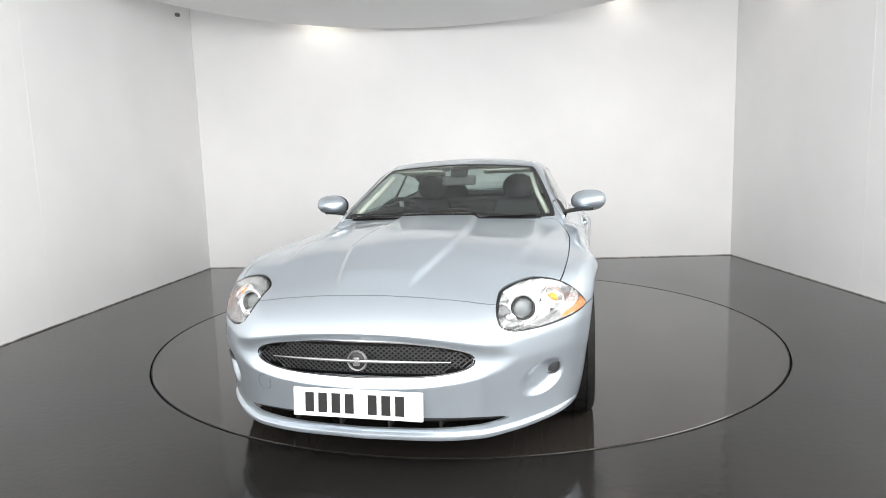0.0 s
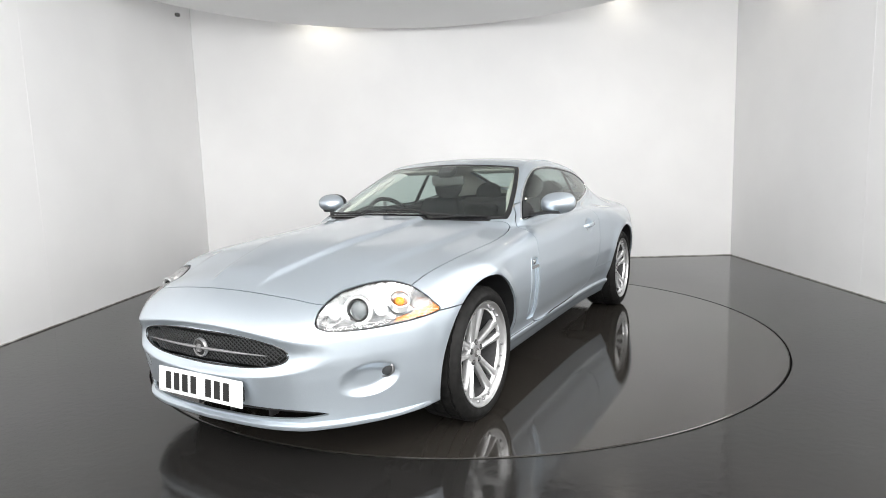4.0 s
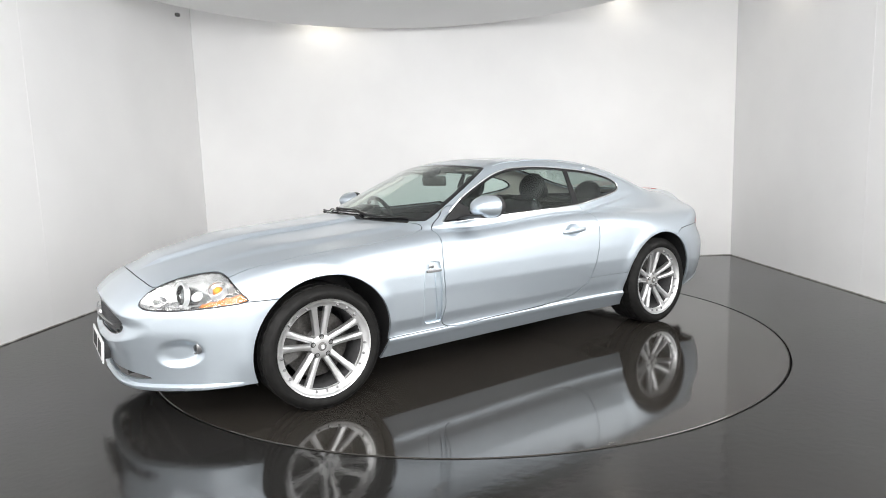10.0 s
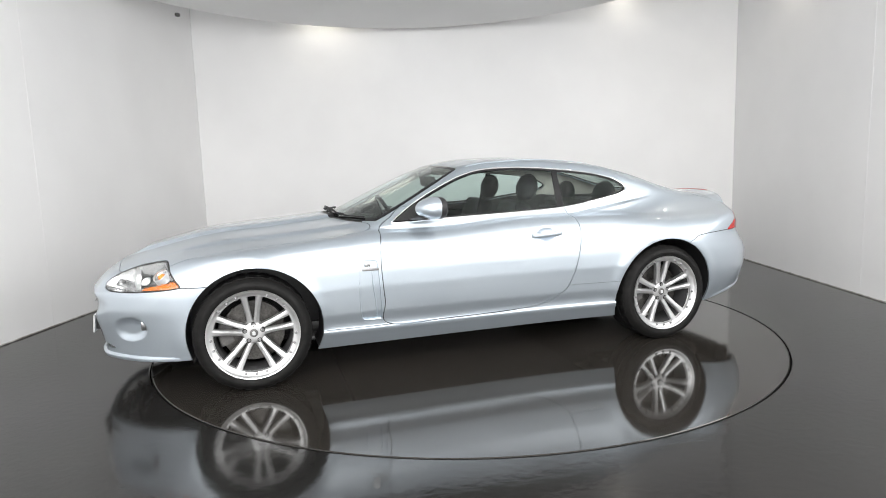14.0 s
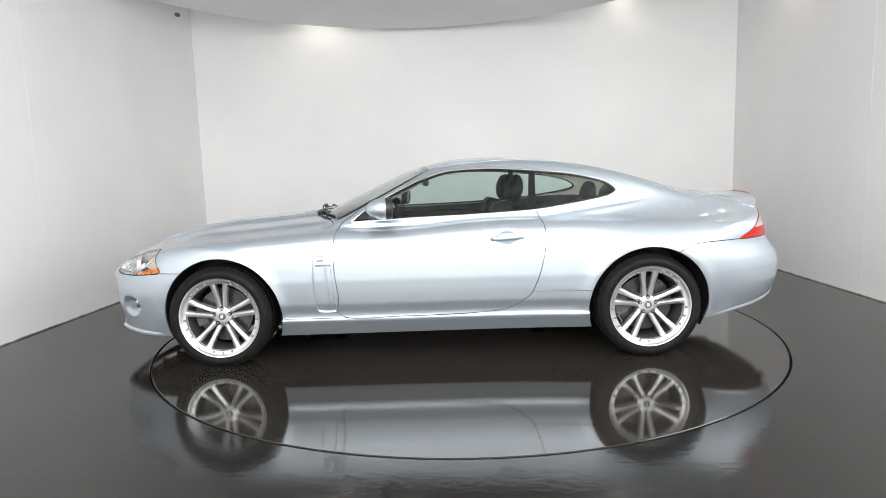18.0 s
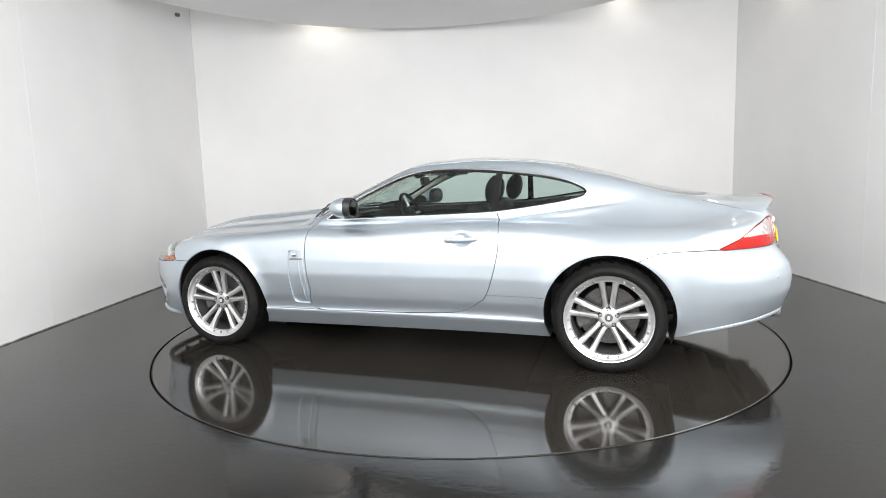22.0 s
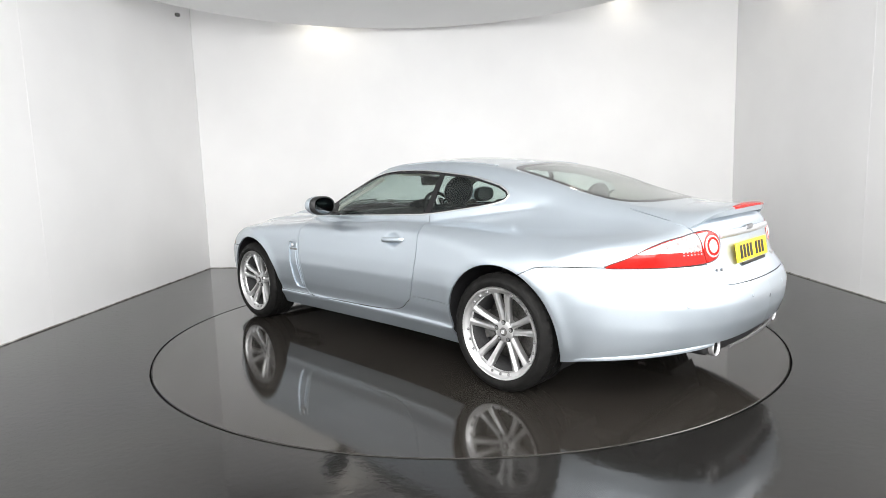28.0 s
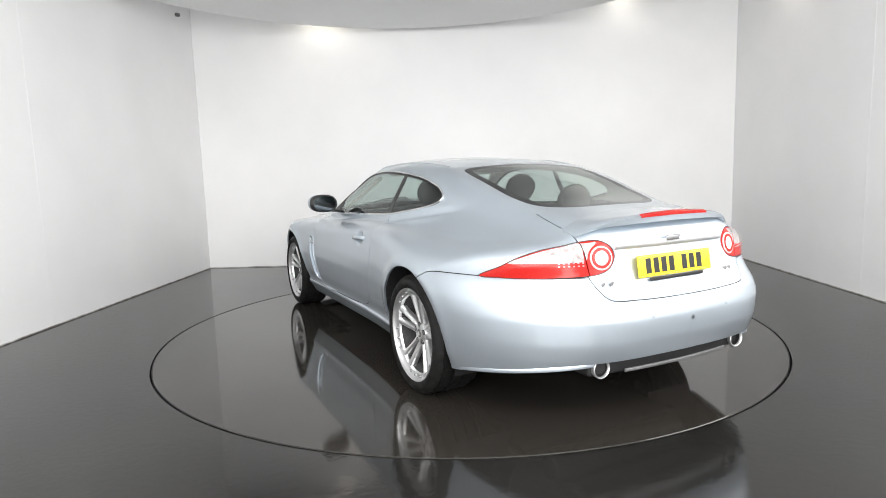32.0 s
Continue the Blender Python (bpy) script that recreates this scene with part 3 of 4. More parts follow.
def panel(name, labels, mat, label="", both=False, mirror=1, depth=.012, shift=0.0, parent=None, flange=True):
    """One piece of the shell with turned-in edges. both: left and right half in one mesh."""
    V, F, N = [], [], []
    base = 0
    for l in (labels if isinstance(labels, tuple) else (labels,)):
        P, T = skin.take(l)
        if not len(T):
            continue
        nrm = outward(P)
        P = P + nrm * shift
        e = np.concatenate([T[:, [0, 1]], T[:, [1, 2]], T[:, [2, 0]]])
        key, first, count = np.unique(np.sort(e, 1), axis=0, return_index=True, return_counts=True)
        rim = e[first[count == 1]]
        rim = rim[(np.abs(P[rim[:, 0], 1]) > 1e-6) | (np.abs(P[rim[:, 1], 1]) > 1e-6)]
        PP, NN, TT = [P], [nrm], [T]
        if flange and depth:
            a, b = P[rim[:, 0]], P[rim[:, 1]]
            na, nb = nrm[rim[:, 0]], nrm[rim[:, 1]]
            way = np.cross(b - a, na)
            way = way / (np.linalg.norm(way, axis=1)[:, None] + 1e-12)
            k = len(P) + 4 * np.arange(len(rim))
            quad = np.stack([a, b, b - nb * depth, a - na * depth], 1).reshape(-1, 3)
            PP.append(quad)
            NN.append(np.repeat(way, 4, 0))
            TT.append(np.concatenate([np.stack([k, k + 2, k + 1], 1), np.stack([k, k + 3, k + 2], 1)]))
        P, nrm, T = np.concatenate(PP), np.concatenate(NN), np.concatenate(TT)
        for s in ((1, -1) if both else (mirror,)):
            V.append(P * (1, s, 1))
            N.append(nrm * (1, s, 1))
            F.append((T if s > 0 else T[:, ::-1]) + base)
            base += len(P)
    if not V:
        return None
    return mesh_object(name, np.concatenate(V), np.concatenate(F), mat, parent or car, label, np.concatenate(N))


def pane(name, lab, mat, label="", both=False, mirror=1, thick=.004, parent=None):
    """A sheet of glass with both faces."""
    P, T = skin.take(lab)
    nrm = outward(P)
    n = len(P)
    e = np.concatenate([T[:, [0, 1]], T[:, [1, 2]], T[:, [2, 0]]])
    key, first, count = np.unique(np.sort(e, 1), axis=0, return_index=True, return_counts=True)
    rim = e[first[count == 1]]
    middle = np.abs(P[:, 1]) < 1e-6
    rim = rim[~(middle[rim[:, 0]] & middle[rim[:, 1]])]
    edge = np.concatenate([np.stack([rim[:, 0], rim[:, 0] + n, rim[:, 1]], 1), np.stack([rim[:, 1], rim[:, 0] + n, rim[:, 1] + n], 1)])
    P2 = np.concatenate([P, P - nrm * thick])
    N2 = np.concatenate([nrm, -nrm])
    P2[np.concatenate([middle, middle]), 1] = 0
    T2 = np.concatenate([T, T[:, ::-1] + n, edge])
    V, F, N = [], [], []
    for k, s in enumerate((1, -1) if both else (mirror,)):
        at = np.arange(2 * n) + 2 * n * k
        if k:
            at = np.where(np.concatenate([middle, middle]), np.arange(2 * n), at)
        V.append(P2 * (1, s, 1))
        N.append(N2 * (1, s, 1))
        F.append(at[T2 if s > 0 else T2[:, ::-1]])
    V, F, N = np.concatenate(V), np.concatenate(F), np.concatenate(N)
    used, inv = np.unique(F, return_inverse=True)
    ob = mesh_object(name, V[used], inv.reshape(-1, 3), mat, parent or car, label, N[used])
    ob.visible_shadow = False
    return ob


bonnet = panel("bonnet", BONNET_L, PAINT, "silver bonnet with raised creases", True)
front_bumper = panel("front_bumper", FRONT_BUMPER, PAINT, "silver front bumper with oval grille opening", True)
rear_bumper = panel("rear_bumper", REAR_BUMPER, PAINT, "", True)
panel("roof", ROOF_L, PAINT, "", True, flange=False)
hatch = panel("hatch", HATCH, PAINT, "silver tailgate with rear window", True)
panel("cowl", COWL, PLASTIC, "black plastic scuttle below the windscreen", True, shift=-.006)
windscreen = pane("windscreen", SCREEN_L, GLASS, "", True)
panel("border", SCREEN_EDGE, TRIM, "black glass border", True, parent=windscreen, depth=.004)
rear_window = pane("rear_window", BACK, GLASS, "dark tinted rear window", True)
panel("border", BACK_EDGE, TRIM, "black glass border", True, parent=rear_window, depth=.004)
for s in (1, -1):
    panel("front_wing", FENDER, PAINT, mirror=s)
    door = panel("door", DOOR_L, PAINT, mirror=s)
    panel("sill", SILL, PAINT, mirror=s)
    panel("rear_quarter", QUARTER, PAINT, "silver rear quarter and roof pillar", mirror=s, flange=True)
    pane("side_window", SIDE_A, GLASS, mirror=s)
    pane("quarter_window", SIDE_B, GLASS, mirror=s)
    panel("window_seal", SEAL, TRIM, "black window seal", mirror=s, depth=.006)
    panel("pillar_trim", SIDE_EDGE, TRIM, "black door pillar trim", mirror=s, depth=.01)
    panel("wing_vent", VENT_L, PAINT, "recessed side vent panel", mirror=s, shift=-.010, flange=False)

# dark inner shell behind the shut lines, cream headlining above
def inner(name, labels, mat, shift, keep):
    V, F, base = [], [], 0
    for l in labels:
        P, T = skin.take(l)
        T = T[keep(P[T].mean(1))]
        P = P - outward(P) * shift
        for s in (1, -1):
            V.append(P * (1, s, 1))
            F.append((T[:, ::-1] if s > 0 else T) + base)
            base += len(P)
    return mesh_object(name, np.concatenate(V), np.concatenate(F), mat, car, smooth=True)


inner("inner_shell", (FENDER, BONNET_L, DOOR_L, SILL, QUARTER, HATCH, REAR_BUMPER, COWL, 30), LINING, .016, lambda C: (C[:, 2] < .98))
inner("headlining", (QUARTER, ROOF_L, HATCH, 30), CREAM, .018, lambda C: (C[:, 2] >= .98))

# ---- lamps, trim and fittings of the car ----
def line_side(poly, out=.0, s=1):
    p = np.asarray(poly, float)
    y = on_side(p[:, 0], p[:, 1])
    q = np.stack([p[:, 0], y, p[:, 1]], 1)
    q = q + outward(q) * out
    return [tuple(v * (1, s, 1)) for v in q]


def under(lab, depth, mat, name, parent, label="", mirror=1, keep=None):
    """A backing sheet under a lens."""
    P, T = skin.take(lab)
    if keep is not None:
        T = T[keep(P[T].mean(1))]
    n = outward(P)
    d = depth(P) if callable(depth) else depth
    V = (P - n * (d[:, None] if hasattr(d, "shape") else d)) * (1, mirror, 1)
    u, inv = np.unique(T, return_inverse=True)
    T = inv.reshape(-1, 3)
    return mesh_object(name, V[u], T if mirror > 0 else T[:, ::-1], mat, parent, label, smooth=True)


def at_skin(x, y, z, s, out=0.0):
    """A pose on the skin near a point, z axis along the skin's normal."""
    p = np.array([[x, y, z]], float)
    for _ in range(6):
        p = p + outward(p) * body(*p.T)[:, None] * .8
    n = outward(p)[0] * (1, s, 1)
    q = p[0] * (1, s, 1) + n * out
    return Matrix.Translation(q) @ Vector(n).to_track_quat("Z", "Y").to_matrix().to_4x4()


def disc_z(r, depth, n=32, dome=0.0):
    """A short round button along z."""
    prof = [(0.0005, depth + dome), (r * .6, depth + dome * .7), (r * .92, depth), (r, depth * .7), (r, 0), (.0005, 0)]
    return lathe([(a, -b) for a, b in prof], n, pose(0, 0, 0, -90))


def lamp_head(s):
    lens = pane("headlamp", HEAD, LENS, "clear teardrop headlamp with amber indicator", mirror=s, thick=.003)
    f = corner_f(HEADLAMP, 2.0, .6, 1)
    rimless = lambda P: np.clip(-f(P) * 1.8, .004, .075)
    under(HEAD, rimless, BEZEL, "bezel", lens, "silver-grey lamp housing", s)
    P, T = skin.take(HEAD)
    C = P[T].mean(1)
    T = T[f(C) > -.0055]
    u, inv = np.unique(T, return_inverse=True)
    T = inv.reshape(-1, 3)
    nn = outward(P[u])
    mesh_object("lamp_seal", (P[u] + nn * .001) * (1, s, 1), T if s > 0 else T[:, ::-1], TRIM, lens, "black lamp seal", nn * (1, s, 1))
    # projector in its ring, indicator bowl and bulb
    m = at_skin(1.99, .622, .694, s, -.040)
    m = Matrix.Translation(m.translation) @ Vector((.97, .2 * s, .1)).to_track_quat("Z", "Y").to_matrix().to_4x4()
    part("projector_ring", lathe([(.062, .012), (.063, -.010), (.058, -.014), (.050, -.008), (.047, .012)], 40, m @ pose(0, 0, 0, -90), True), SATIN, lens, "satin projector ring")
    part("projector_shade", lathe([(.047, .012), (.044, .024), (.001, .026)], 40, m @ pose(0, 0, 0, -90)), INK, lens)
    part("projector_bezel", lathe([(.0405, -.006), (.0445, -.010), (.0475, -.006), (.0475, .012), (.0405, .012)], 40, m @ pose(0, 0, 0, -90), True), INK, lens, "black bezel round the projector")
    part("projector", ball((.040, .040, .020), m @ pose(0, 0, -.016)), PROJECTOR, lens, "grey glass projector lens")
    m = at_skin(1.850, .735, .698, s, -.034)
    part("bowl", lathe([(.040, -.010), (.044, -.006), (.030, .012), (.012, .020), (.001, .020)], 32, m @ pose(0, 0, 0, -90)), BEZEL, lens, "silver indicator bowl")
    part("bulb", ball((.021, .021, .016), m @ pose(0, 0, -.006)), AMBER, lens, "amber bulb")
    part("bowl_ring", lathe([(.040, -.012), (.044, -.010), (.044, .03), (.040, .03)], 32, m @ pose(0, 0, 0, -90), True), SATIN, lens)
    m = at_skin(1.925, .69, .655, s, -.034)
    part("side_bowl", lathe([(.026, -.008), (.029, -.004), (.018, .010), (.001, .014)], 28, m @ pose(0, 0, 0, -90)), SATIN, lens)
    m = at_skin(2.085, .575, .650, s, -.026)
    part("side_bulb", lathe([(.022, -.006), (.025, 0), (.014, .010), (.001, .012)], 28, m @ pose(0, 0, 0, -90)), BEZEL, lens)
    P, T = skin.take(HEAD)
    C = P[T].mean(1)
    strip = (C[:, 2] < .662 - .22 * (C[:, 0] - 1.74)) & (f(C) < -.006) & (C[:, 0] < 1.93)
    n = outward(P)
    u, inv = np.unique(T[strip], return_inverse=True)
    tri = inv.reshape(-1, 3)
    mesh_object("indicator", (P[u] - n[u] * .003) * (1, s, 1), tri if s > 0 else tri[:, ::-1], AMBER, lens, "amber indicator strip", n[u] * (1, s, 1))
    return lens


BEZEL = grain(material("lamp_bezel", (.3, .3, .31), .22, .9), 24, (.36, .363, .367), (.66, .663, .67))
FOG_GLASS = material("fog_lamp_glass", (.035, .037, .04), .06)
PROJECTOR = material("projector_glass", (.10, .11, .115), .05)
for s in (1, -1):
    lamp_head(s)


def lamp_tail(s):
    f = corner_f(TAILLAMP, -2.0, .7, -1)
    outer = panel("tail_lamp", TAIL_OUT, RED, "red and clear tail lamp", mirror=s, depth=.01)
    inner_l = panel("tail_lamp_inner", TAIL_IN, RED, "round red lamp on the tailgate", mirror=s, depth=.01)
    panel("clear_lens", CLEAR, CLEARTOP, "clear reversing lens", mirror=s, depth=0, flange=False, parent=outer)
    m = at_skin(-2.30, .415, .812, s, .002)
    panel("clear_lens", CLEAR_IN, CLEARTOP, "clear upper lens", mirror=s, depth=0, flange=False, parent=inner_l)
    part("ring", lathe([(.0335, -.004), (.0455, -.004), (.0465, .003), (.0335, .003)], 40, m @ pose(0, 0, 0, -90), True), RED, inner_l, "red lamp ring")
    part("halo", lathe([(.0465, -.002), (.0535, -.001), (.0545, .003), (.0465, .003)], 40, m @ pose(0, 0, 0, -90), True), PINK, inner_l, "pale clear halo")
    part("core", disc_z(.033, .004, 32, .005), WHITELENS, inner_l, "white round lens").matrix_local = m
    for y in np.linspace(.50, .60, 6):
        for z in (.784, .797):
            x = float(on_end(y, z, -1))
            part("reflex", rbox((.009, .006, .003), .001, 1, at_skin(x, y, z, s, .0)), CLEARTOP, outer)
    return outer


PINK = material("pale_red_lens", (.72, .48, .46), .15, 0, Specular_IOR_Level=.4)
WHITELENS = grain(material("white_lens", (.75, .72, .71), .15), 200, (.60, .57, .56), (.74, .72, .71))
for s in (1, -1):
    lamp_tail(s)

for s in (1, -1):
    part("window_trim", tube(line_side(DLO[::2], .002, s), .006, 8, True), CHROME, car, "chrome window surround")
    # wing vent: chrome lip and blade
    part("vent_lip", tube(line_side(VENT[::2], .0, s), .0028, 8, True), PAINT, car)
    y = float(on_side(.69, .65))
    part("vent_blade", rbox((.10, .012, .016), .004, 2, pose(.682, (y - .002) * s, .652)), SATIN2, car, "chrome vent bar with small badge")
    part("vent_badge", rbox((.035, .008, .028), .006, 2, pose(.70, (y - .003) * s, .682)), CHROME, car)
    fin = rounded([(.672, .64), (.668, .55), (.655, .45), (.648, .36)], False, 6)
    part("vent_fin", tube(line_side(fin, -.006, s), .0042, 6), PAINT, car)
    # door handle
    y = float(on_side(-.37, .79))
    part("door_handle", loft([[(x, (y + off + t * math.cos(a) * .8) * s, .789 - .012 * (x + .48) / .11 * .4 + h * math.sin(a)) for a in (2 * math.pi * i / 14 for i in range(14))]
         for x, off, t, h in ((-.372, -.006, .004, .008), (-.38, .006, .009, .013), (-.40, .018, .010, .0155), (-.48, .022, .011, .016), (-.56, .018, .010, .0155), (-.586, .008, .009, .014), (-.597, -.004, .004, .009))]), PAINT, car, "silver bar door handle")
    # fog lamps
    m = at_skin(1.972, .722, .410, s, .0)
    m = Matrix.Translation(m.translation + Vector((-.012, .002 * s, 0))) @ Vector((1, .12 * s, .02)).to_track_quat("Z", "Y").to_matrix().to_4x4()
    part("fog_lamp", lathe([(.040, .02), (.0405, -.008), (.037, -.011), (.035, -.004), (.034, .02)], 32, m @ pose(0, 0, 0, -90), True), SATIN2, car, "round fog lamp with a dark metal ring")
    part("fog_lens", ball((.034, .034, .012), m), FOG_GLASS, car, "dark round fog lamp lens")
    # exhaust pipes
    m = pose(-2.330, .448 * s, .326) @ Matrix.Scale(.88, 4)
    part("exhaust_pipe", lathe([(.045, .14), (.0445, -.002), (.0475, -.002), (.047, .14)], 40, m @ pose(0, 0, 0, 0, -6, -90), True), CASTING, car, "grey metal exhaust tailpipe with a chrome ring")
    part("exhaust_ring", lathe([(.0435, -.012), (.045, -.022), (.049, -.026), (.0525, -.021), (.051, -.006), (.048, .004), (.0435, .002)], 40, m @ pose(0, 0, 0, 0, -6, -90), True), SATIN, car, "chrome ring")
    part("exhaust_bore", lathe([(.001, .02), (.040, .02), (.0430, -.012)], 32, m @ pose(0, 0, 0, 0, -6, -90)), INK, car)
    # door mirrors
    mm = pose(.300, .905 * s, .995, 0, 0, 8 * s)
    def housing(x, y, z):
        # squared-off egg, flat at the glass side
        c, d = y / .114, z / .072
        q = max(math.hypot(c, d), 1e-6)
        p = (abs(c) ** 2.4 + abs(d) ** 2.4) ** (1 / 2.4)
        g = q / max(p, 1e-6)
        k = .5 + .5 * math.cos(min(max((x + .06) / .17, 0), 1) * math.pi)
        return x, y * g * (.84 + .16 * k), z * g * (.80 + .20 * k) + .004 * y * s / .1
    bm = ball((.096, .114, .072), None, 36, 22)
    for v in bm.verts:
        v.co = Vector(housing(*v.co))
        if v.co.x < -.046:
            v.co.x = -.046 + (v.co.x + .046) * .12
    bmesh.ops.transform(bm, matrix=mm, verts=bm.verts)
    mirror = part("door_mirror", bm, PAINT, car, "rounded silver door mirror")
    ring = [housing(0, .108 * math.cos(a), .0683 * math.sin(a)) for a in (2 * math.pi * i / 40 for i in range(40))]
    rim = [[mm @ Vector((x0, y * k, z * k)) for x, y, z in ring] for x0, k in ((-.016, 1.03), (-.030, 1.06), (-.052, 1.055), (-.063, .99), (-.068, .92), (-.063, .88), (-.058, .86))]
    part("mirror_rim", loft(rim), PLASTIC, mirror, "black mirror rim")
    glass = [[mm @ Vector((x0, y * k, z * k)) for x, y, z in ring] for x0, k in ((-.060, .87), (-.0630, .865), (-.0636, .83))]
    part("mirror_glass", loft(glass), MIRROR, mirror)
    part("mirror_arm", loft([[(.33 + .05 * math.cos(a) * w, yy * s, zz + .013 * math.sin(a)) for a in (2 * math.pi * i / 14 for i in range(14))]
         for yy, zz, w in ((.70, .925, 1.6), (.76, .928, 1.4), (.81, .936, 1.1), (.87, .944, 1.0), (.93, .944, .8))]), PLASTIC, mirror, "black mirror arm")
    tri = [(.49, .916), (.30, .920), (.30, .985), (.345, 1.012), (.42, .965)]
    part("mirror_base", loft([line_side(tri, -.004, s), line_side(tri, .007, s)]), PLASTIC, mirror)

# wipers and washer gear on the scuttle
def screen_foot(y):
    return .80 - .40 * y * y


for y0, y1 in ((-.60, .02), (-.06, .58)):
    ys = np.linspace(y0, y1, 14)
    xs = screen_foot(ys) - .012 + .02 * np.linspace(1, 0, 14)
    zs = on_top(xs, np.abs(ys))
    pts = [(x, y, z + .010) for x, y, z in zip(xs, ys, zs)]
    part("wiper_blade", tube(pts, .0048, 6, flat=1.4), PLASTIC, car, "black wiper blade")
    part("wiper_arm", tube([(x + .014, y, z + .019 - .009 * k) for (x, y, z), k in zip(pts[:10], np.linspace(0, 1, 10))], lambda k: .0075 - .003 * k, 6), PLASTIC, car, "black wiper arm")
    part("wiper_pivot", ball((.016, .016, .010), pose(xs[0] + .012, ys[0] + .01, zs[0] + .014)), PLASTIC, car)

# grille: bowl, crossed wires, bar and badge
part("grille_back", rbox((.02, .92, .19), .01, 2, pose(2.16, 0, .507), lambda x, y, z: (x - .20 * y * y, y, z)), INK, front_bumper, "black grille backing")
wires = []
for sg in (1, -1):
    for i in range(-43, 44):
        y0 = i * .0225
        pts = []
        for z in np.linspace(.435, .58, 8):
            y = y0 + sg * (z - .507) * 1.25
            if (abs(y) / .447) ** 2.3 + (abs(z - .507) / .0715) ** 2.3 < 1:
                pts.append((2.262 - .22 * y * y - .0015 * sg - .5 * (z - .507) ** 2, y, z))
        if len(pts) > 1:
            wires.append(tube(pts, .0027, 5))
tagged(part("grille_wire", joined(wires), MESH, front_bumper, "dark woven wire grille mesh", False), kind="stuff")
part("grille_bar", tube([(2.283 - .20 * y * y, y, .507) for y in np.linspace(-.36, .36, 25)], lambda k: .0075 * max(.22, 1 - .72 * abs(2 * k - 1) ** 1.5), 8), SATIN2, front_bumper, "chrome bar across the grille")
badge = part("badge", lathe([(.001, .006), (.033, .006), (.0335, .012), (.037, .013), (.040, .009), (.041, 0), (.001, 0)], 40, pose(2.275, 0, .507, 0, 0, -90)), SATIN2, front_bumper, "round chrome badge")
part("badge_centre", ball((.006, .032, .032), pose(2.282, 0, .507)), PLASTIC, front_bumper)
part("badge_emblem", rbox((.006, .028, .034), .008, 2, pose(2.287, 0, .507)), SATIN2, front_bumper)
part("grille_lip", tube([(float(on_end(abs(y), z, 1)) - .002, y, z) for y, z in [(y * 1.008, .507 + (z - .507) * 1.02) for y, z in GRILLE]], .004, 6, True), TRIM, front_bumper, "thin black grille edge")
# lower intake with its ribs
part("intake_back", rbox((.02, 1.14, .10), .01, 2, pose(2.12, 0, .252), lambda x, y, z: (x - .33 * y * y, y, z)), INK, front_bumper)
part("intake_bar", tube([(2.235 - .33 * y * y, y, .262) for y in np.linspace(-.5, .5, 21)], .007, 6), PLASTIC, front_bumper)
for y in (-.3, -.1, .1, .3):
    part("intake_rib", rbox((.05, .012, .055), .003, 1, pose(2.21 - .33 * y * y, y, .252)), PLASTIC, front_bumper)
part("tow_cover", lathe([(.0315, 0), (.0325, -.0012), (.0335, 0)], 32, at_skin(2.25, .414, .393, -1, .0005) @ pose(0, 0, 0, -90)), CASTING, front_bumper)


def number_plate(name, m, mat, label, bars, size=1.0):
    plate = part(name, rbox((.008, .52 * size, .111 * size), .004, 2, m), mat, car, label)
    for y in bars:
        part("bar", rbox((.002, .036 * size, .076 * size), .001, 1, m @ pose(.0048, y * size, 0)), INK, plate)
    for y in (-.235, .235):
        part("screw_cap", lathe([(.001, .0015), (.005, .001), (.006, 0)], 14, m @ pose(.004, y * size, 0, 0, 0, -90)), mat, plate)
    rim = [(.0042, y * size, z * size) for y, z in ((-.252, -.048), (.252, -.048), (.252, .048), (-.252, .048))]
    part("plate_line", tube([tuple(m @ Vector(p)) for p in rim], .0006, 4, True), SATIN2, plate, "thin printed border")
    return plate


number_plate("number_plate", pose(2.304, 0, .345, 0, -5, 0), PLATE_W, "white front number plate with dark bars", (-.192, -.138, -.084, -.03, .062, .116, .17))
part("plate_frame", rbox((.03, .47, .08), .004, 2, pose(2.283, 0, .345, 0, -5, 0)), PLASTIC, car, "black plate holder")
number_plate("rear_number_plate", pose(-2.364, .02, .763, 0, -9, 180), PLATE_Y, "yellow rear number plate with dark bars", (-.192, -.138, -.084, -.03, .062, .116, .17), .90)
part("plate_edge", rbox((.012, .34, .014), .004, 2, pose(-2.376, .02, .7035)), PLASTIC, car)

# tailgate strip with badge, boot letters as bars, spoiler with stop lamp
strip = [(float(on_end(abs(y), .862, -1)) - .010, y, .862) for y in np.linspace(-.33, .35, 21)]
chrome_strip = part("tailgate_strip", loft([[(x - .008 * math.cos(a), y, z + .017 * math.sin(a)) for a in (2 * math.pi * i / 10 for i in range(10))] for x, y, z in strip]), SATIN, hatch, "satin chrome tailgate strip")
for y in (-.24, -.16, -.085, .085, .16, .24):
    part("letter_bar", rbox((.003, .014, .014), .001, 1, pose(float(on_end(abs(y), .862, -1)) - .0155, y, .862)), SATIN, hatch)
part("tail_badge", rbox((.010, .085, .026), .009, 2, pose(float(on_end(.0, .868, -1)) - .016, .02, .878)), SATIN2, hatch, "grey metal emblem")
for y, w in ((.39, .03), (.43, .022), (-.33, .03), (-.37, .02)):
    part("model_badge", rbox((.005, w, .022), .003, 1, pose(float(on_end(abs(y), .70, -1)) - .002, y, .70, 0, 0, 15 if y > 0 else -15)), SATIN2, hatch)


SPAN = np.linspace(-.50, .50, 41)


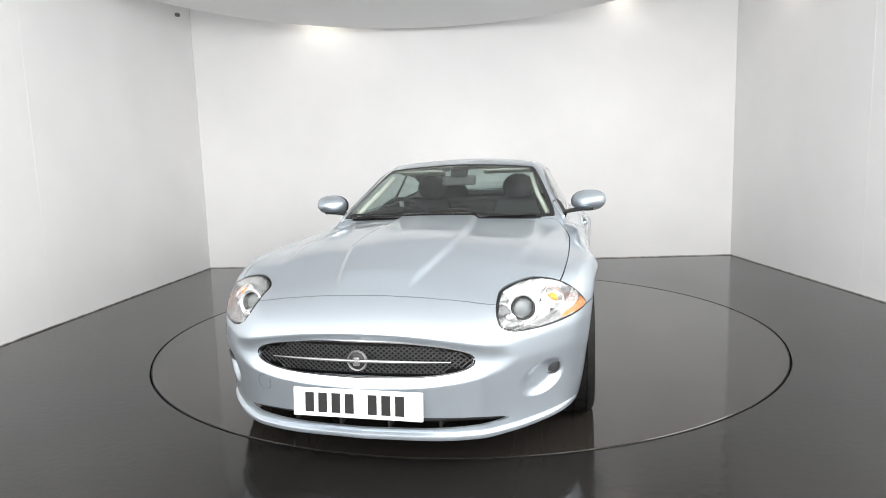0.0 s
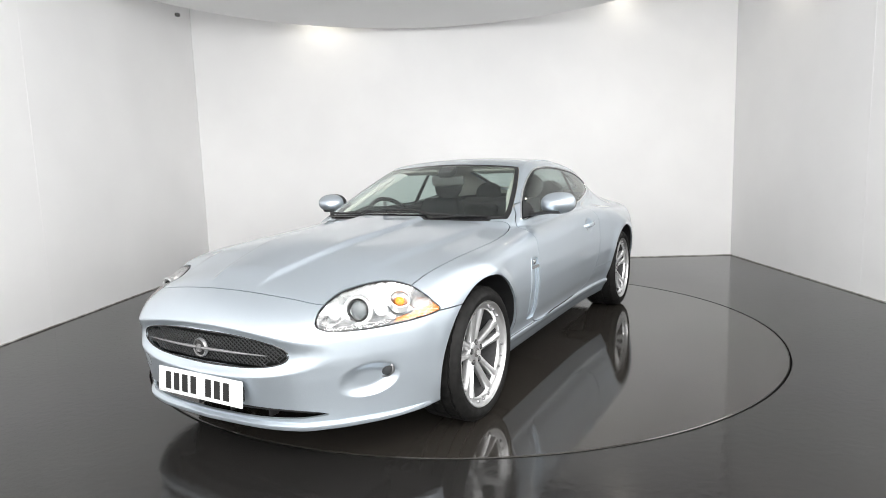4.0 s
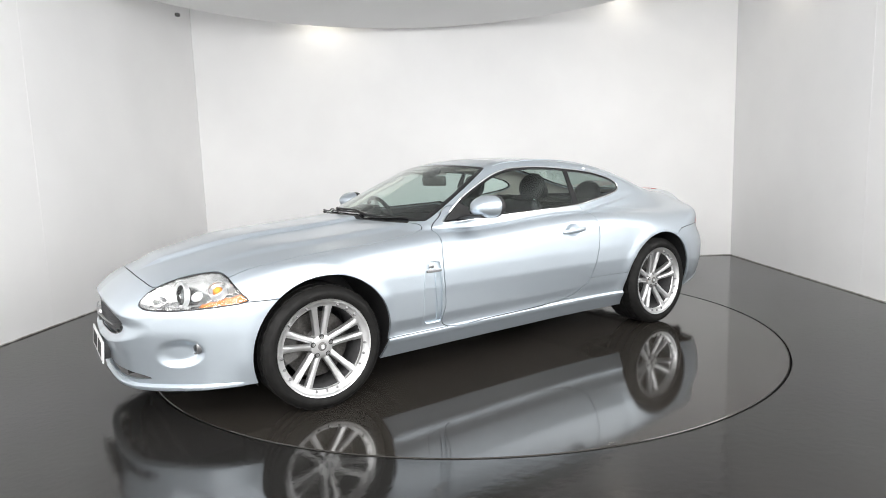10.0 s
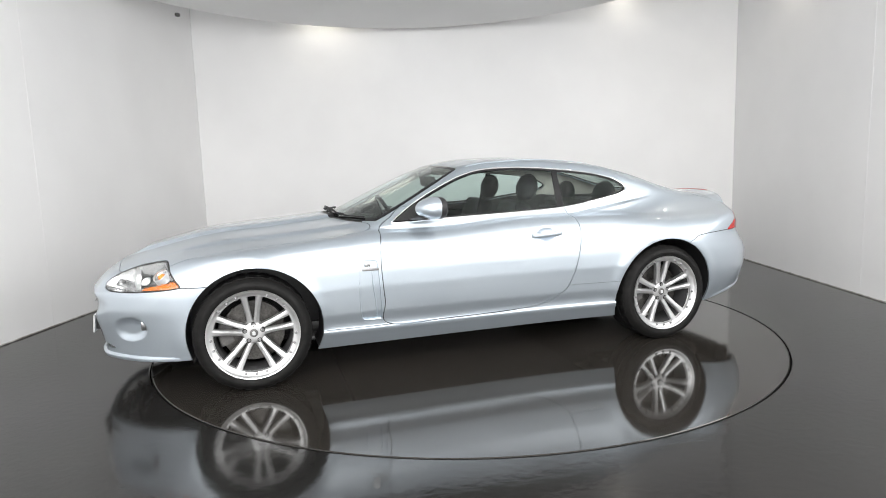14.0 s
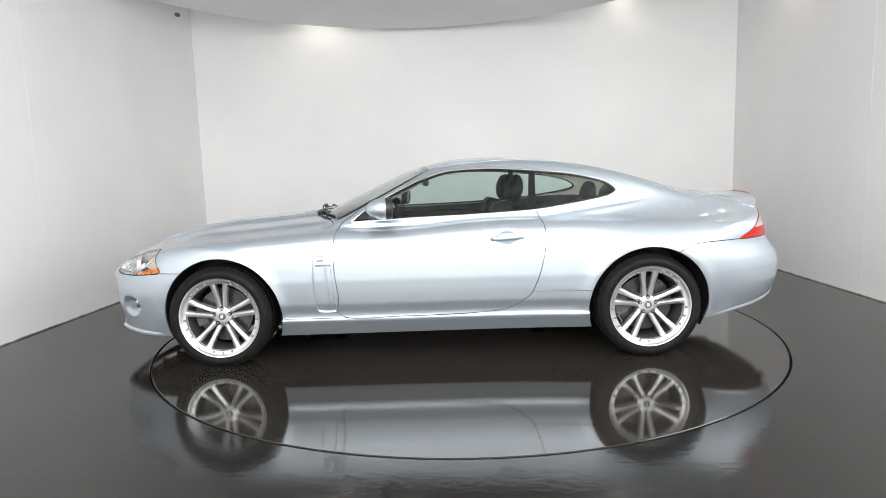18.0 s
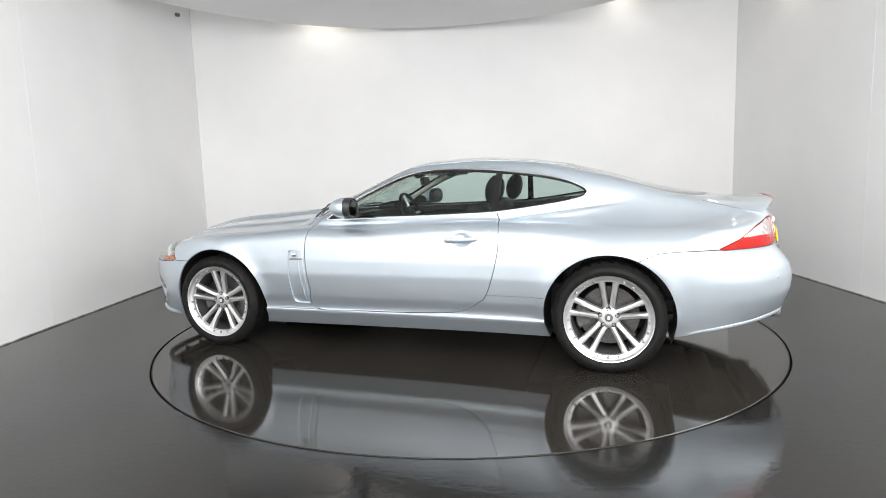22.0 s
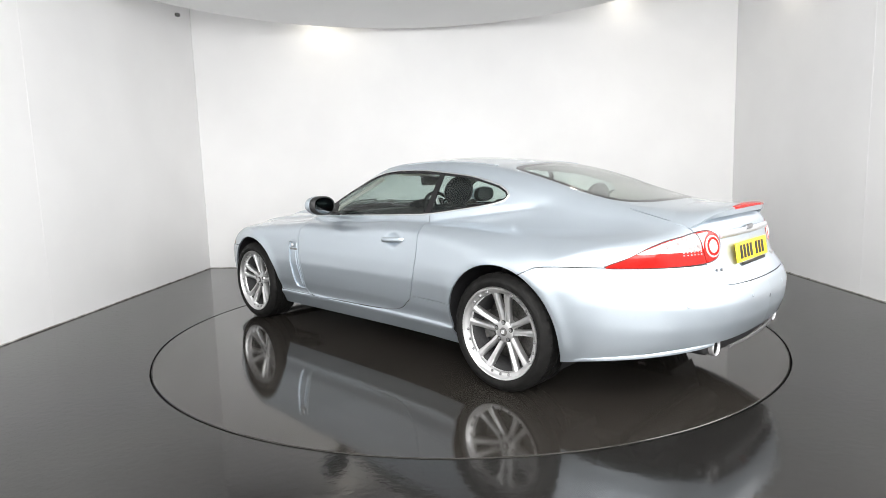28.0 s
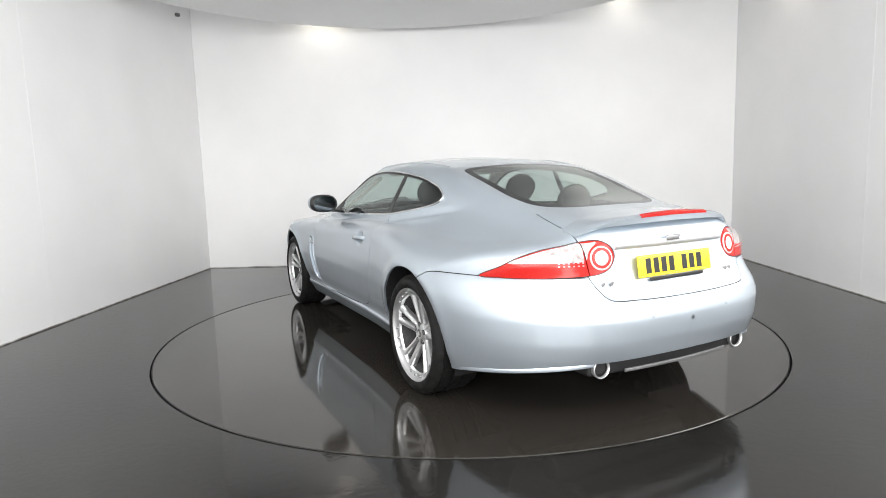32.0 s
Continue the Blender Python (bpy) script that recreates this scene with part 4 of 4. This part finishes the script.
def spoiler_sections(ys):
    k = np.abs(ys) / .50
    h = .038 * (1 - k ** 2.4)
    x0 = -2.04 - .08 * k ** 2
    xt = -2.350 + .120 * k ** 2.8
    xb = np.maximum(xt + .028, -2.275 + .06 * k ** 2)
    z0, zb = on_top(x0, np.abs(ys)), on_top(xb, np.abs(ys))
    zm = on_top(x0 * .5 + xt * .5, np.abs(ys))
    out = []
    for y, a, b, c, d, e, f, hh in zip(ys, x0, xt, xb, z0, zm, zb, h):
        top = f + hh
        out.append([(a, y, d - .004), (a * .7 + b * .3, y, d * .45 + e * .55 + hh * .13 + .002), (a * .45 + b * .55, y, e + hh * .42), (a * .2 + b * .8, y, f * .6 + e * .4 + hh * .80), (b + .012, y, top), (b, y, top - .005), (b + .002, y, top - .012), (b + .006, y, f - .004), (c, y, f - .016)])
    return out


spoiler = part("spoiler", loft(spoiler_sections(SPAN)), PAINT, hatch, "silver lip spoiler")
sec = spoiler_sections(np.linspace(-.21, .21, 21))
part("stop_lamp", loft([[(q[4][0] * (1 - .42 * w) + q[3][0] * .42 * w, q[4][1], q[4][2] * (1 - .42 * w) + q[3][2] * .42 * w - .004), (q[4][0] * (1 - .38 * w) + q[3][0] * .38 * w, q[4][1], q[4][2] * (1 - .38 * w) + q[3][2] * .38 * w + .003), (q[4][0], q[4][1], q[4][2] + .004 * w), (q[5][0] - .003, q[5][1], q[5][2] + .002), (q[6][0] - .004, q[6][1], q[6][2] - .004 * w), (q[6][0] + .02, q[6][1], q[6][2])]
     for q, w in zip(sec, np.sin(np.linspace(.05, math.pi - .05, 21)) ** .75)]), RED, hatch, "red high stop lamp")

# rear underside: dark valance with a grey strip
part("valance", rbox((.12, 1.0, .10), .02, 3, pose(-2.30, 0, .335), lambda x, y, z: (x + .16 * y * y, y, z)), PLASTIC, car, "black rear valance")
part("valance_strip", tube([(-2.385 + .16 * y * y, y, .304) for y in np.linspace(-.33, .33, 21)], .009, 8, flat=.6), SATIN2, car, "dark grey strip under the rear bumper")
for y in (.66, .24, -.24, -.66):
    x = float(on_end(abs(y), .56, -1))
    part("parking_sensor", disc_z(.011, .002, 20, .001), PAINT, rear_bumper).matrix_local = at_skin(x, abs(y), .56, 1 if y > 0 else -1)

# splitter lip round the nose and the crease under the tail
def lip(name, x0, sign, height, a0, a1, out, drop, label, zs, taper, side=0):
    ang = np.linspace(a0, a1, 61)
    d = np.stack([sign * np.cos(ang), np.abs(np.sin(ang)), 0 * ang], 1)
    P = surface(np.stack([0 * ang + x0, 0 * ang, zs(np.abs(ang))], 1), d, 1.5)
    N = outward(P)
    N[:, 2] = 0
    N /= np.linalg.norm(N, axis=1)[:, None]
    secs = []
    for a, p, n in zip(ang, P, N):
        k = taper(abs(a))
        flip = np.array([1, 1 if (a >= 0 if not side else side > 0) else -1, 1])
        height_k = height * min(1, k * 2)
        sec = [(-.012, height_k), (.001, height_k * .9), (out * .7 * k, height * .62), (out * k, height * .40), (out * k, height * .1), (out * .8 * k, -drop * .6), (.0, -drop), (-.02, -drop)]
        secs.append([tuple((p + n * o + np.array([0, 0, h])) * flip) for o, h in sec])
    return part(name, loft(secs), PAINT, car, label)


lip("front_lip", 1.35, 1, .026, -1.10, 1.10, .020, .010, "silver front lip spoiler", lambda a: .198 + .014 * (a / 1.10) ** 2, lambda a: 1 - .9 * (a / 1.10) ** 4)
for s in (1, -1):
    lip("rear_lip", -1.35, -1, .022, .46, 1.08, .007, .008, "silver lower edge of the rear bumper", lambda a: .372 - .115 * ((a - .3) / .78) ** 1.1, lambda a: (1 - .8 * (a / 1.08) ** 6) * min(1, .05 + (a - .46) / .05), s)

# thin roof mouldings, and the silencer behind the rear axle
for s in (1, -1):
    xs = np.linspace(-.06, -1.02, 21)
    ys = .535 - .075 * ((xs + .06) / -.96) ** 1.4
    part("roof_moulding", tube([(x, y * s, z + .0005) for x, y, z in zip(xs, ys, on_top(xs, ys))], .0035, 6), PAINT, car, "thin silver roof moulding")
part("silencer", lathe([(.001, -.46), (.07, -.455), (.085, -.43), (.085, .43), (.07, .455), (.001, .46)], 28, pose(-1.98, 0, .30)), CASTING, car, "grey metal exhaust silencer")

# underside and wheel housings
part("underbody", rbox((3.9, 1.10, .08), .03, 2, pose(.05, 0, .255)), PLASTIC, car, "dark underbody")
part("floor_pan", rbox((1.62, 1.6, .06), .02, 2, pose(-.02, 0, .225)), PLASTIC, car)
part("engine_bay", rbox((1.25, 1.06, .42), .05, 2, pose(1.45, 0, .45)), PLASTIC, car)
part("luggage_bay", rbox((1.15, 1.04, .40), .05, 2, pose(-1.62, 0, .56)), PLASTIC, car)
for ax, az, ar in (ARCH_F, ARCH_R):
    for s in (1, -1):
        arc = [(ax + (ar + .004) * math.cos(a), az + (ar + .004) * math.sin(a)) for a in np.linspace(-.42, math.pi + .42, 36)]
        yo = on_side(np.array([p[0] for p in arc]), np.array([max(p[1], .2) for p in arc])) - .012
        bm = bmesh.new()
        rows = [[bm.verts.new((x, (.50 if k == 0 else o) * s, z)) for (x, z), o in zip(arc, yo)] for k in (0, 1)]
        for i in range(len(arc) - 1):
            bm.faces.new((rows[0][i], rows[0][i + 1], rows[1][i + 1], rows[1][i]))
        bm.faces.new(rows[0])
        part("wheel_housing", bm, PLASTIC, car, "black wheel arch liner")


# ---- wheels ----
def wheel(name, width, radius, face):
    """Built about its hub, outer face towards +y."""
    w = tagged(new(name), "")
    w.parent = car
    h = width / 2
    R, r = radius, .251
    prof = [(r - .004, -h + .03), (r + .006, -h + .012), (r + .03, -h + .001), (R - .035, -h + .003), (R - .012, -h + .016), (R - .002, -h + .035)]
    for g in (-.35, -.12, .12, .35):
        c = g * width
        prof += [(R, c - .006), (R - .008, c - .005), (R - .008, c + .005), (R, c + .006)]
    prof += [(R - .002, h - .035), (R - .012, h - .016), (R - .020, h - .011), (R - .022, h - .008), (R - .030, h - .003), (r + .040, h), (r + .037, h + .0015), (r + .024, h - .001), (r + .012, h - .005), (r + .006, h - .012), (r - .004, h - .03)]
    bm = lathe(prof, 160)
    for v in bm.verts:
        rad = math.hypot(v.co.x, v.co.z)
        turn = round(math.atan2(v.co.z, v.co.x) / (2 * math.pi) * 160 + v.co.y * 40) % 5
        if rad > R - .004 and abs(v.co.y) > .13 * width and turn == 0:
            v.co.x *= (R - .007) / rad
            v.co.z *= (R - .007) / rad
    tyre = part("tyre", bm, RUBBER, w, "low-profile black tyre")
    part("rim", lathe([(r - .034, h - .046), (r - .030, h - .040), (r - .030, h - .029), (r - .012, h - .025), (r - .003, h - .015), (r + .001, h - .008), (r + .006, h - .006), (r + .008, h - .014), (r, h - .03), (r - .02, h - .048)], 96, None, True), ALLOY, w, "silver alloy rim")
    # dark colour on the barrel stands in for the shade behind the spokes
    part("barrel", lathe([(r - .022, -h + .02), (r - .040, -h + .05), (r - .038, h - .07), (r - .030, h - .045), (r - .022, h - .045), (r - .012, -h + .02)], 72, None, True), LINING, w, "inner barrel of the rim, its shade painted in as dark colour")
    fd = h - .046 + face
    part("hub", lathe([(.001, fd), (.030, fd), (.048, fd - .001), (.060, fd - .006), (.066, fd - .018), (.068, fd - .05), (.001, fd - .05)], 48), ALLOY, w)
    part("hub_cap", lathe([(.001, fd + .005), (.018, fd + .0045), (.023, fd + .002), (.025, fd - .003)], 32), CASTING, w, "round centre cap")
    part("cap_emblem", rbox((.018, .004, .022), .004, 1, pose(0, fd + .006, 0)), SATIN, w)
    for k in range(5):
        mid = math.pi / 2 + k * 2 * math.pi / 5
        c, s_ = math.cos(mid), math.sin(mid)
        for sg in (1, -1):
            secs = []
            for q in np.linspace(0, 1, 13):
                rad = .040 + (r - .020 - .040) * q
                off = sg * (.017 + .028 * q ** 1.25)
                px, pz = c * rad - s_ * off, s_ * rad + c * off
                dep = fd - .008 + (h - .026 - fd + .008) * q ** 1.7 + .007 * math.sin(q * math.pi)
                hw = .0180 - .0020 * math.sin(q * math.pi) + .0045 * q ** 2
                ridge = .0075 * math.sin(min(1, q * 1.15) * math.pi) ** .6 if q < .87 else 0
                secs.append([(px - s_ * u * hw, dep + d, pz + c * u * hw) for u, d in ((-1, -.036), (-.98, -.012 - ridge * .4), (-.72, -.004 - ridge * .3), (-.2 * sg, .0), (.3 - .2 * sg, -.001), (.72, -.004 - ridge * .3), (.98, -.012 - ridge * .4), (1, -.036))])
            part("spoke", loft(secs), ALLOY, w)
        part("wheel_bolt", lathe([(.001, .003), (.007, .003), (.0085, 0), (.0085, -.012)], 6, pose(.051 * c, fd - .003, .051 * s_)), SATIN2, w)
        part("bolt_seat", lathe([(.0085, .0012), (.0125, .0012), (.0145, -.003)], 20, pose(.051 * c, fd - .001, .051 * s_)), INK, w)
        for j in (-1, 0, 1):
            a = mid + math.pi / 5 + j * .255
            part("rim_stud", lathe([(.001, .009), (.006, .008), (.008, .002), (.008, -.006)], 10, pose((r - .020) * math.cos(a), h - .0265, (r - .020) * math.sin(a))), SATIN2, w)
    part("brake_disc", lathe([(.07, fd - .075), (.175, fd - .075), (.177, fd - .079), (.177, fd - .10), (.175, fd - .104), (.07, fd - .104)], 64), STEEL, w, "worn steel brake disc")
    part("disc_bell", lathe([(.001, fd - .045), (.07, fd - .048), (.078, fd - .08)], 40), CASTING, w)
    part("caliper", loft([[(rr * math.cos(a), dd, rr * math.sin(a)) for rr, dd in ((.12, fd - .062), (.19, fd - .062), (.198, fd - .07), (.198, fd - .12), (.12, fd - .12))] for a in np.linspace(-.42, .42, 9)]), CASTING, w, "grey brake caliper")
    return w


front = wheel("wheel", .255, .328, -.010)
front.matrix_local = pose(1.362, .772, .328)
rear = wheel("wheel", .285, .330, -.012)
rear.matrix_local = pose(-1.374, .792, .330)
for src, x, y, z in ((front, 1.362, -.772, .328), (rear, -1.374, -.792, .330)):
    tagged(src, "silver ten-spoke alloy wheel with low-profile tyre")
    copy_thing(src, pose(x, y, z, 0, 0, 180))


# ---- cabin ----
def seat(x, y, lean, wide=.48, high=.55, front_row=True):
    s = tagged(new("seat"), "charcoal leather bucket seat")
    s.parent = car
    s.matrix_local = pose(x, y, 0)
    part("cushion", rbox((.50, wide, .16), .06, 4, pose(.06, 0, .50, 0, -6, 0)), LEATHER, s)
    def puff(px, py, pz):
        return px + .03 * (abs(py) / (wide / 2)) ** 3, py * (1 - .34 * max(pz, 0) / (high / 2)), pz
    part("backrest", rbox((.13, wide, high), .055, 4, pose(-.215 - lean * .3, 0, .44 + high / 2, 0, -14 - lean * 20, 0), puff), LEATHER, s)
    part("headrest", ball((.062, .128, .105), pose(-.33 - lean * .6, 0, 1.075 if front_row else 1.0, 0, -12, 0), 28, 18), LEATHER, s)
    for k in (-.05, .05):
        part("headrest_post", tube([(-.31 - lean * .5, k, .98), (-.33 - lean * .6, k, 1.03)], .006, 8), CHROME, s)
    return s


seat(-.20, .36, .1)
seat(-.20, -.36, .1)
seat(-.82, .30, .2, .46, .46, False)
seat(-.82, -.30, .2, .46, .46, False)
part("dashboard", loft([[(x - (.46 * y * y if x > .5 else .1 * y * y), y, z - .03 * y * y) for x, z in ((.76, .895), (.62, .915), (.48, .915), (.42, .86), (.44, .70), (.52, .60), (.76, .60))] for y in np.linspace(-.66, .66, 13)]), LEATHER, car, "charcoal dashboard")
part("binnacle", rbox((.16, .30, .07), .03, 3, pose(.47, -.36, .935, 0, 12, 0)), LEATHER, car)
part("centre_console", rbox((.9, .22, .28), .05, 3, pose(.1, 0, .52)), LEATHER, car)
part("parcel_shelf", rbox((.75, 1.02, .04), .015, 2, pose(-1.55, 0, .93, 0, -2, 0)), LINING, car)
part("rear_bulkhead", rbox((.06, 1.2, .45), .02, 2, pose(-1.2, 0, .72, 0, -18, 0)), LINING, car)
for s in (1, -1):
    part("door_lining", rbox((1.12, .05, .42), .02, 3, pose(-.12, .735 * s, .665)), LEATHER, car)
sw = pose(.30, -.36, .865, 0, -66, 0)
part("steering_wheel", tube([tuple(sw @ Vector((.18 * math.cos(a), .18 * math.sin(a), 0))) for a in (2 * math.pi * i / 40 for i in range(40))], .015, 10, True), LEATHER, car, "black leather steering wheel")
part("wheel_boss", ball((.07, .06, .03), sw), LEATHER, car)
for a in (0, 180, 270):
    p = [tuple(sw @ pose(0, 0, 0, 0, 0, a) @ Vector((r, 0, 0))) for r in (.03, .10, .172)]
    part("wheel_spoke", tube(p, .012, 8, flat=1.4), SATIN, car)
pillar_x = np.linspace(.50, .04, 12)
pillar_z = np.interp(pillar_x, [.04, .18, .31, .42, .50], [1.195, 1.130, 1.066, 1.000, .950])
for s in (1, -1):
    pillar_y = (on_side(pillar_x, pillar_z) - .062) * s
    part("pillar_lining", tube([tuple(p) for p in np.stack([pillar_x - .02, pillar_y, pillar_z - .022], 1)], .016, 10), CREAM, car, "cream windscreen pillar lining")
MIRROR_BACK = grain(material("grey_plastic", (.06, .06, .06), .5), 60, (.045, .045, .044), (.07, .07, .068))
part("rear_view_mirror", rbox((.03, .25, .07), .02, 3, pose(.05, -.01, 1.142, 0, 8, 8)), MIRROR_BACK, car, "grey interior mirror")
part("mirror_stalk", rbox((.10, .12, .05), .02, 2, pose(.075, 0, 1.205, 0, 25, 0)), PLASTIC, car)
for s in (1, -1):
    part("sun_visor", rbox((.14, .34, .016), .007, 2, pose(-.10, .32 * s, 1.205, 0, -10, 0)), CREAM, car)


# ---- details of the studio ----
def downlight(x, y):
    d = tagged(new("downlight"), "round recessed white ceiling downlight, switched on", "downlight", "ceiling downlights")
    d.matrix_world = pose(x, y, TOPZ)
    part("trim_ring", lathe([(.045, -.004), (.05, -.012), (.06, -.010), (.064, 0), (.045, 0)], 32, pose(0, 0, 0, 90), True), CEILING, d)
    part("lens", lathe([(.001, -.003), (.045, -.003)], 24, pose(0, 0, 0, 90)), GLOW, d, "glowing lens")


GLOW = material("downlight_glow", (1, .95, .88), .5)
GLOW.node_tree.nodes["Principled BSDF"].inputs["Emission Color"].default_value = (1, .93, .82, 1)
GLOW.node_tree.nodes["Principled BSDF"].inputs["Emission Strength"].default_value = 12
for x, y in DOWNLIGHTS:
    downlight(x, y)
# filled joints between the wall boards
for k, (x, y) in enumerate(((XL0 - .212 * (YB - .23) / 10.5 + .0005, .23), (XL0 - .212 * (YB + 2.2) / 10.5 + .0005, -2.2))):
    tagged(part("trim_%d" % (k + 1), rbox((.0022, .010, TOPZ - .02), .0008, 1, pose(x, y, TOPZ / 2 + .002)), WALL, None), "white filled joint between wall boards", "wall joint", kind="structure")
for k, y in enumerate((.72, -1.7)):
    tagged(part("trim_%d" % (k + 3), rbox((.0022, .010, TOPZ - .02), .0008, 1, pose(XR - .0005, y, TOPZ / 2 + .002)), WALL, None), "white filled joint between wall boards", "wall joint", kind="structure")
tagged(part("ceiling_sensor", rbox((.05, .05, .04), .012, 2, pose(-3.36, 2.75, 3.19)), CASTING, None), "small grey sensor at the ceiling corner", "sensor")


# dirty joint where the walls meet the floor
DIRT = grain(material("dirty_sealant", (.2, .18, .16), .8), 9, (.22, .20, .18), (.70, .69, .67))
for k, (a, b) in enumerate((((XL1 + .004, YF), (XL0 + .004, YB - .004)), ((XL0, YB - .002), (XR, YB - .002)), ((XR - .004, YB), (XR - .004, -.45)))):
    d = Vector((b[0] - a[0], b[1] - a[1], 0))
    m = Matrix.Translation(((a[0] + b[0]) / 2, (a[1] + b[1]) / 2, .007)) @ pose(0, 0, 0, 0, 0, math.degrees(math.atan2(d.y, d.x)))
    tagged(part("baseboard_%d" % (k + 1), rbox((d.length - .01, .008, .010), .003, 2, m), DIRT, None), "thin dirty sealant joint along the foot of a white wall", "baseboard", kind="structure")


# ---- what moves ----
def motions():
    rows_car, rows_table = [], []
    for k in range(0, 65):
        t = k * .5
        a = TURN0 + TURN * t + TURN2 * (t - 16) ** 2
        spin = pose(0, 0, 0, 0, 0, a)
        rows_car.append((t, spin @ pose(CAR_DX, CAR_DY, .001)))
        rows_table.append((t, spin))
    walk(car, rows_car)
    walk(turntable, rows_table)


motions()
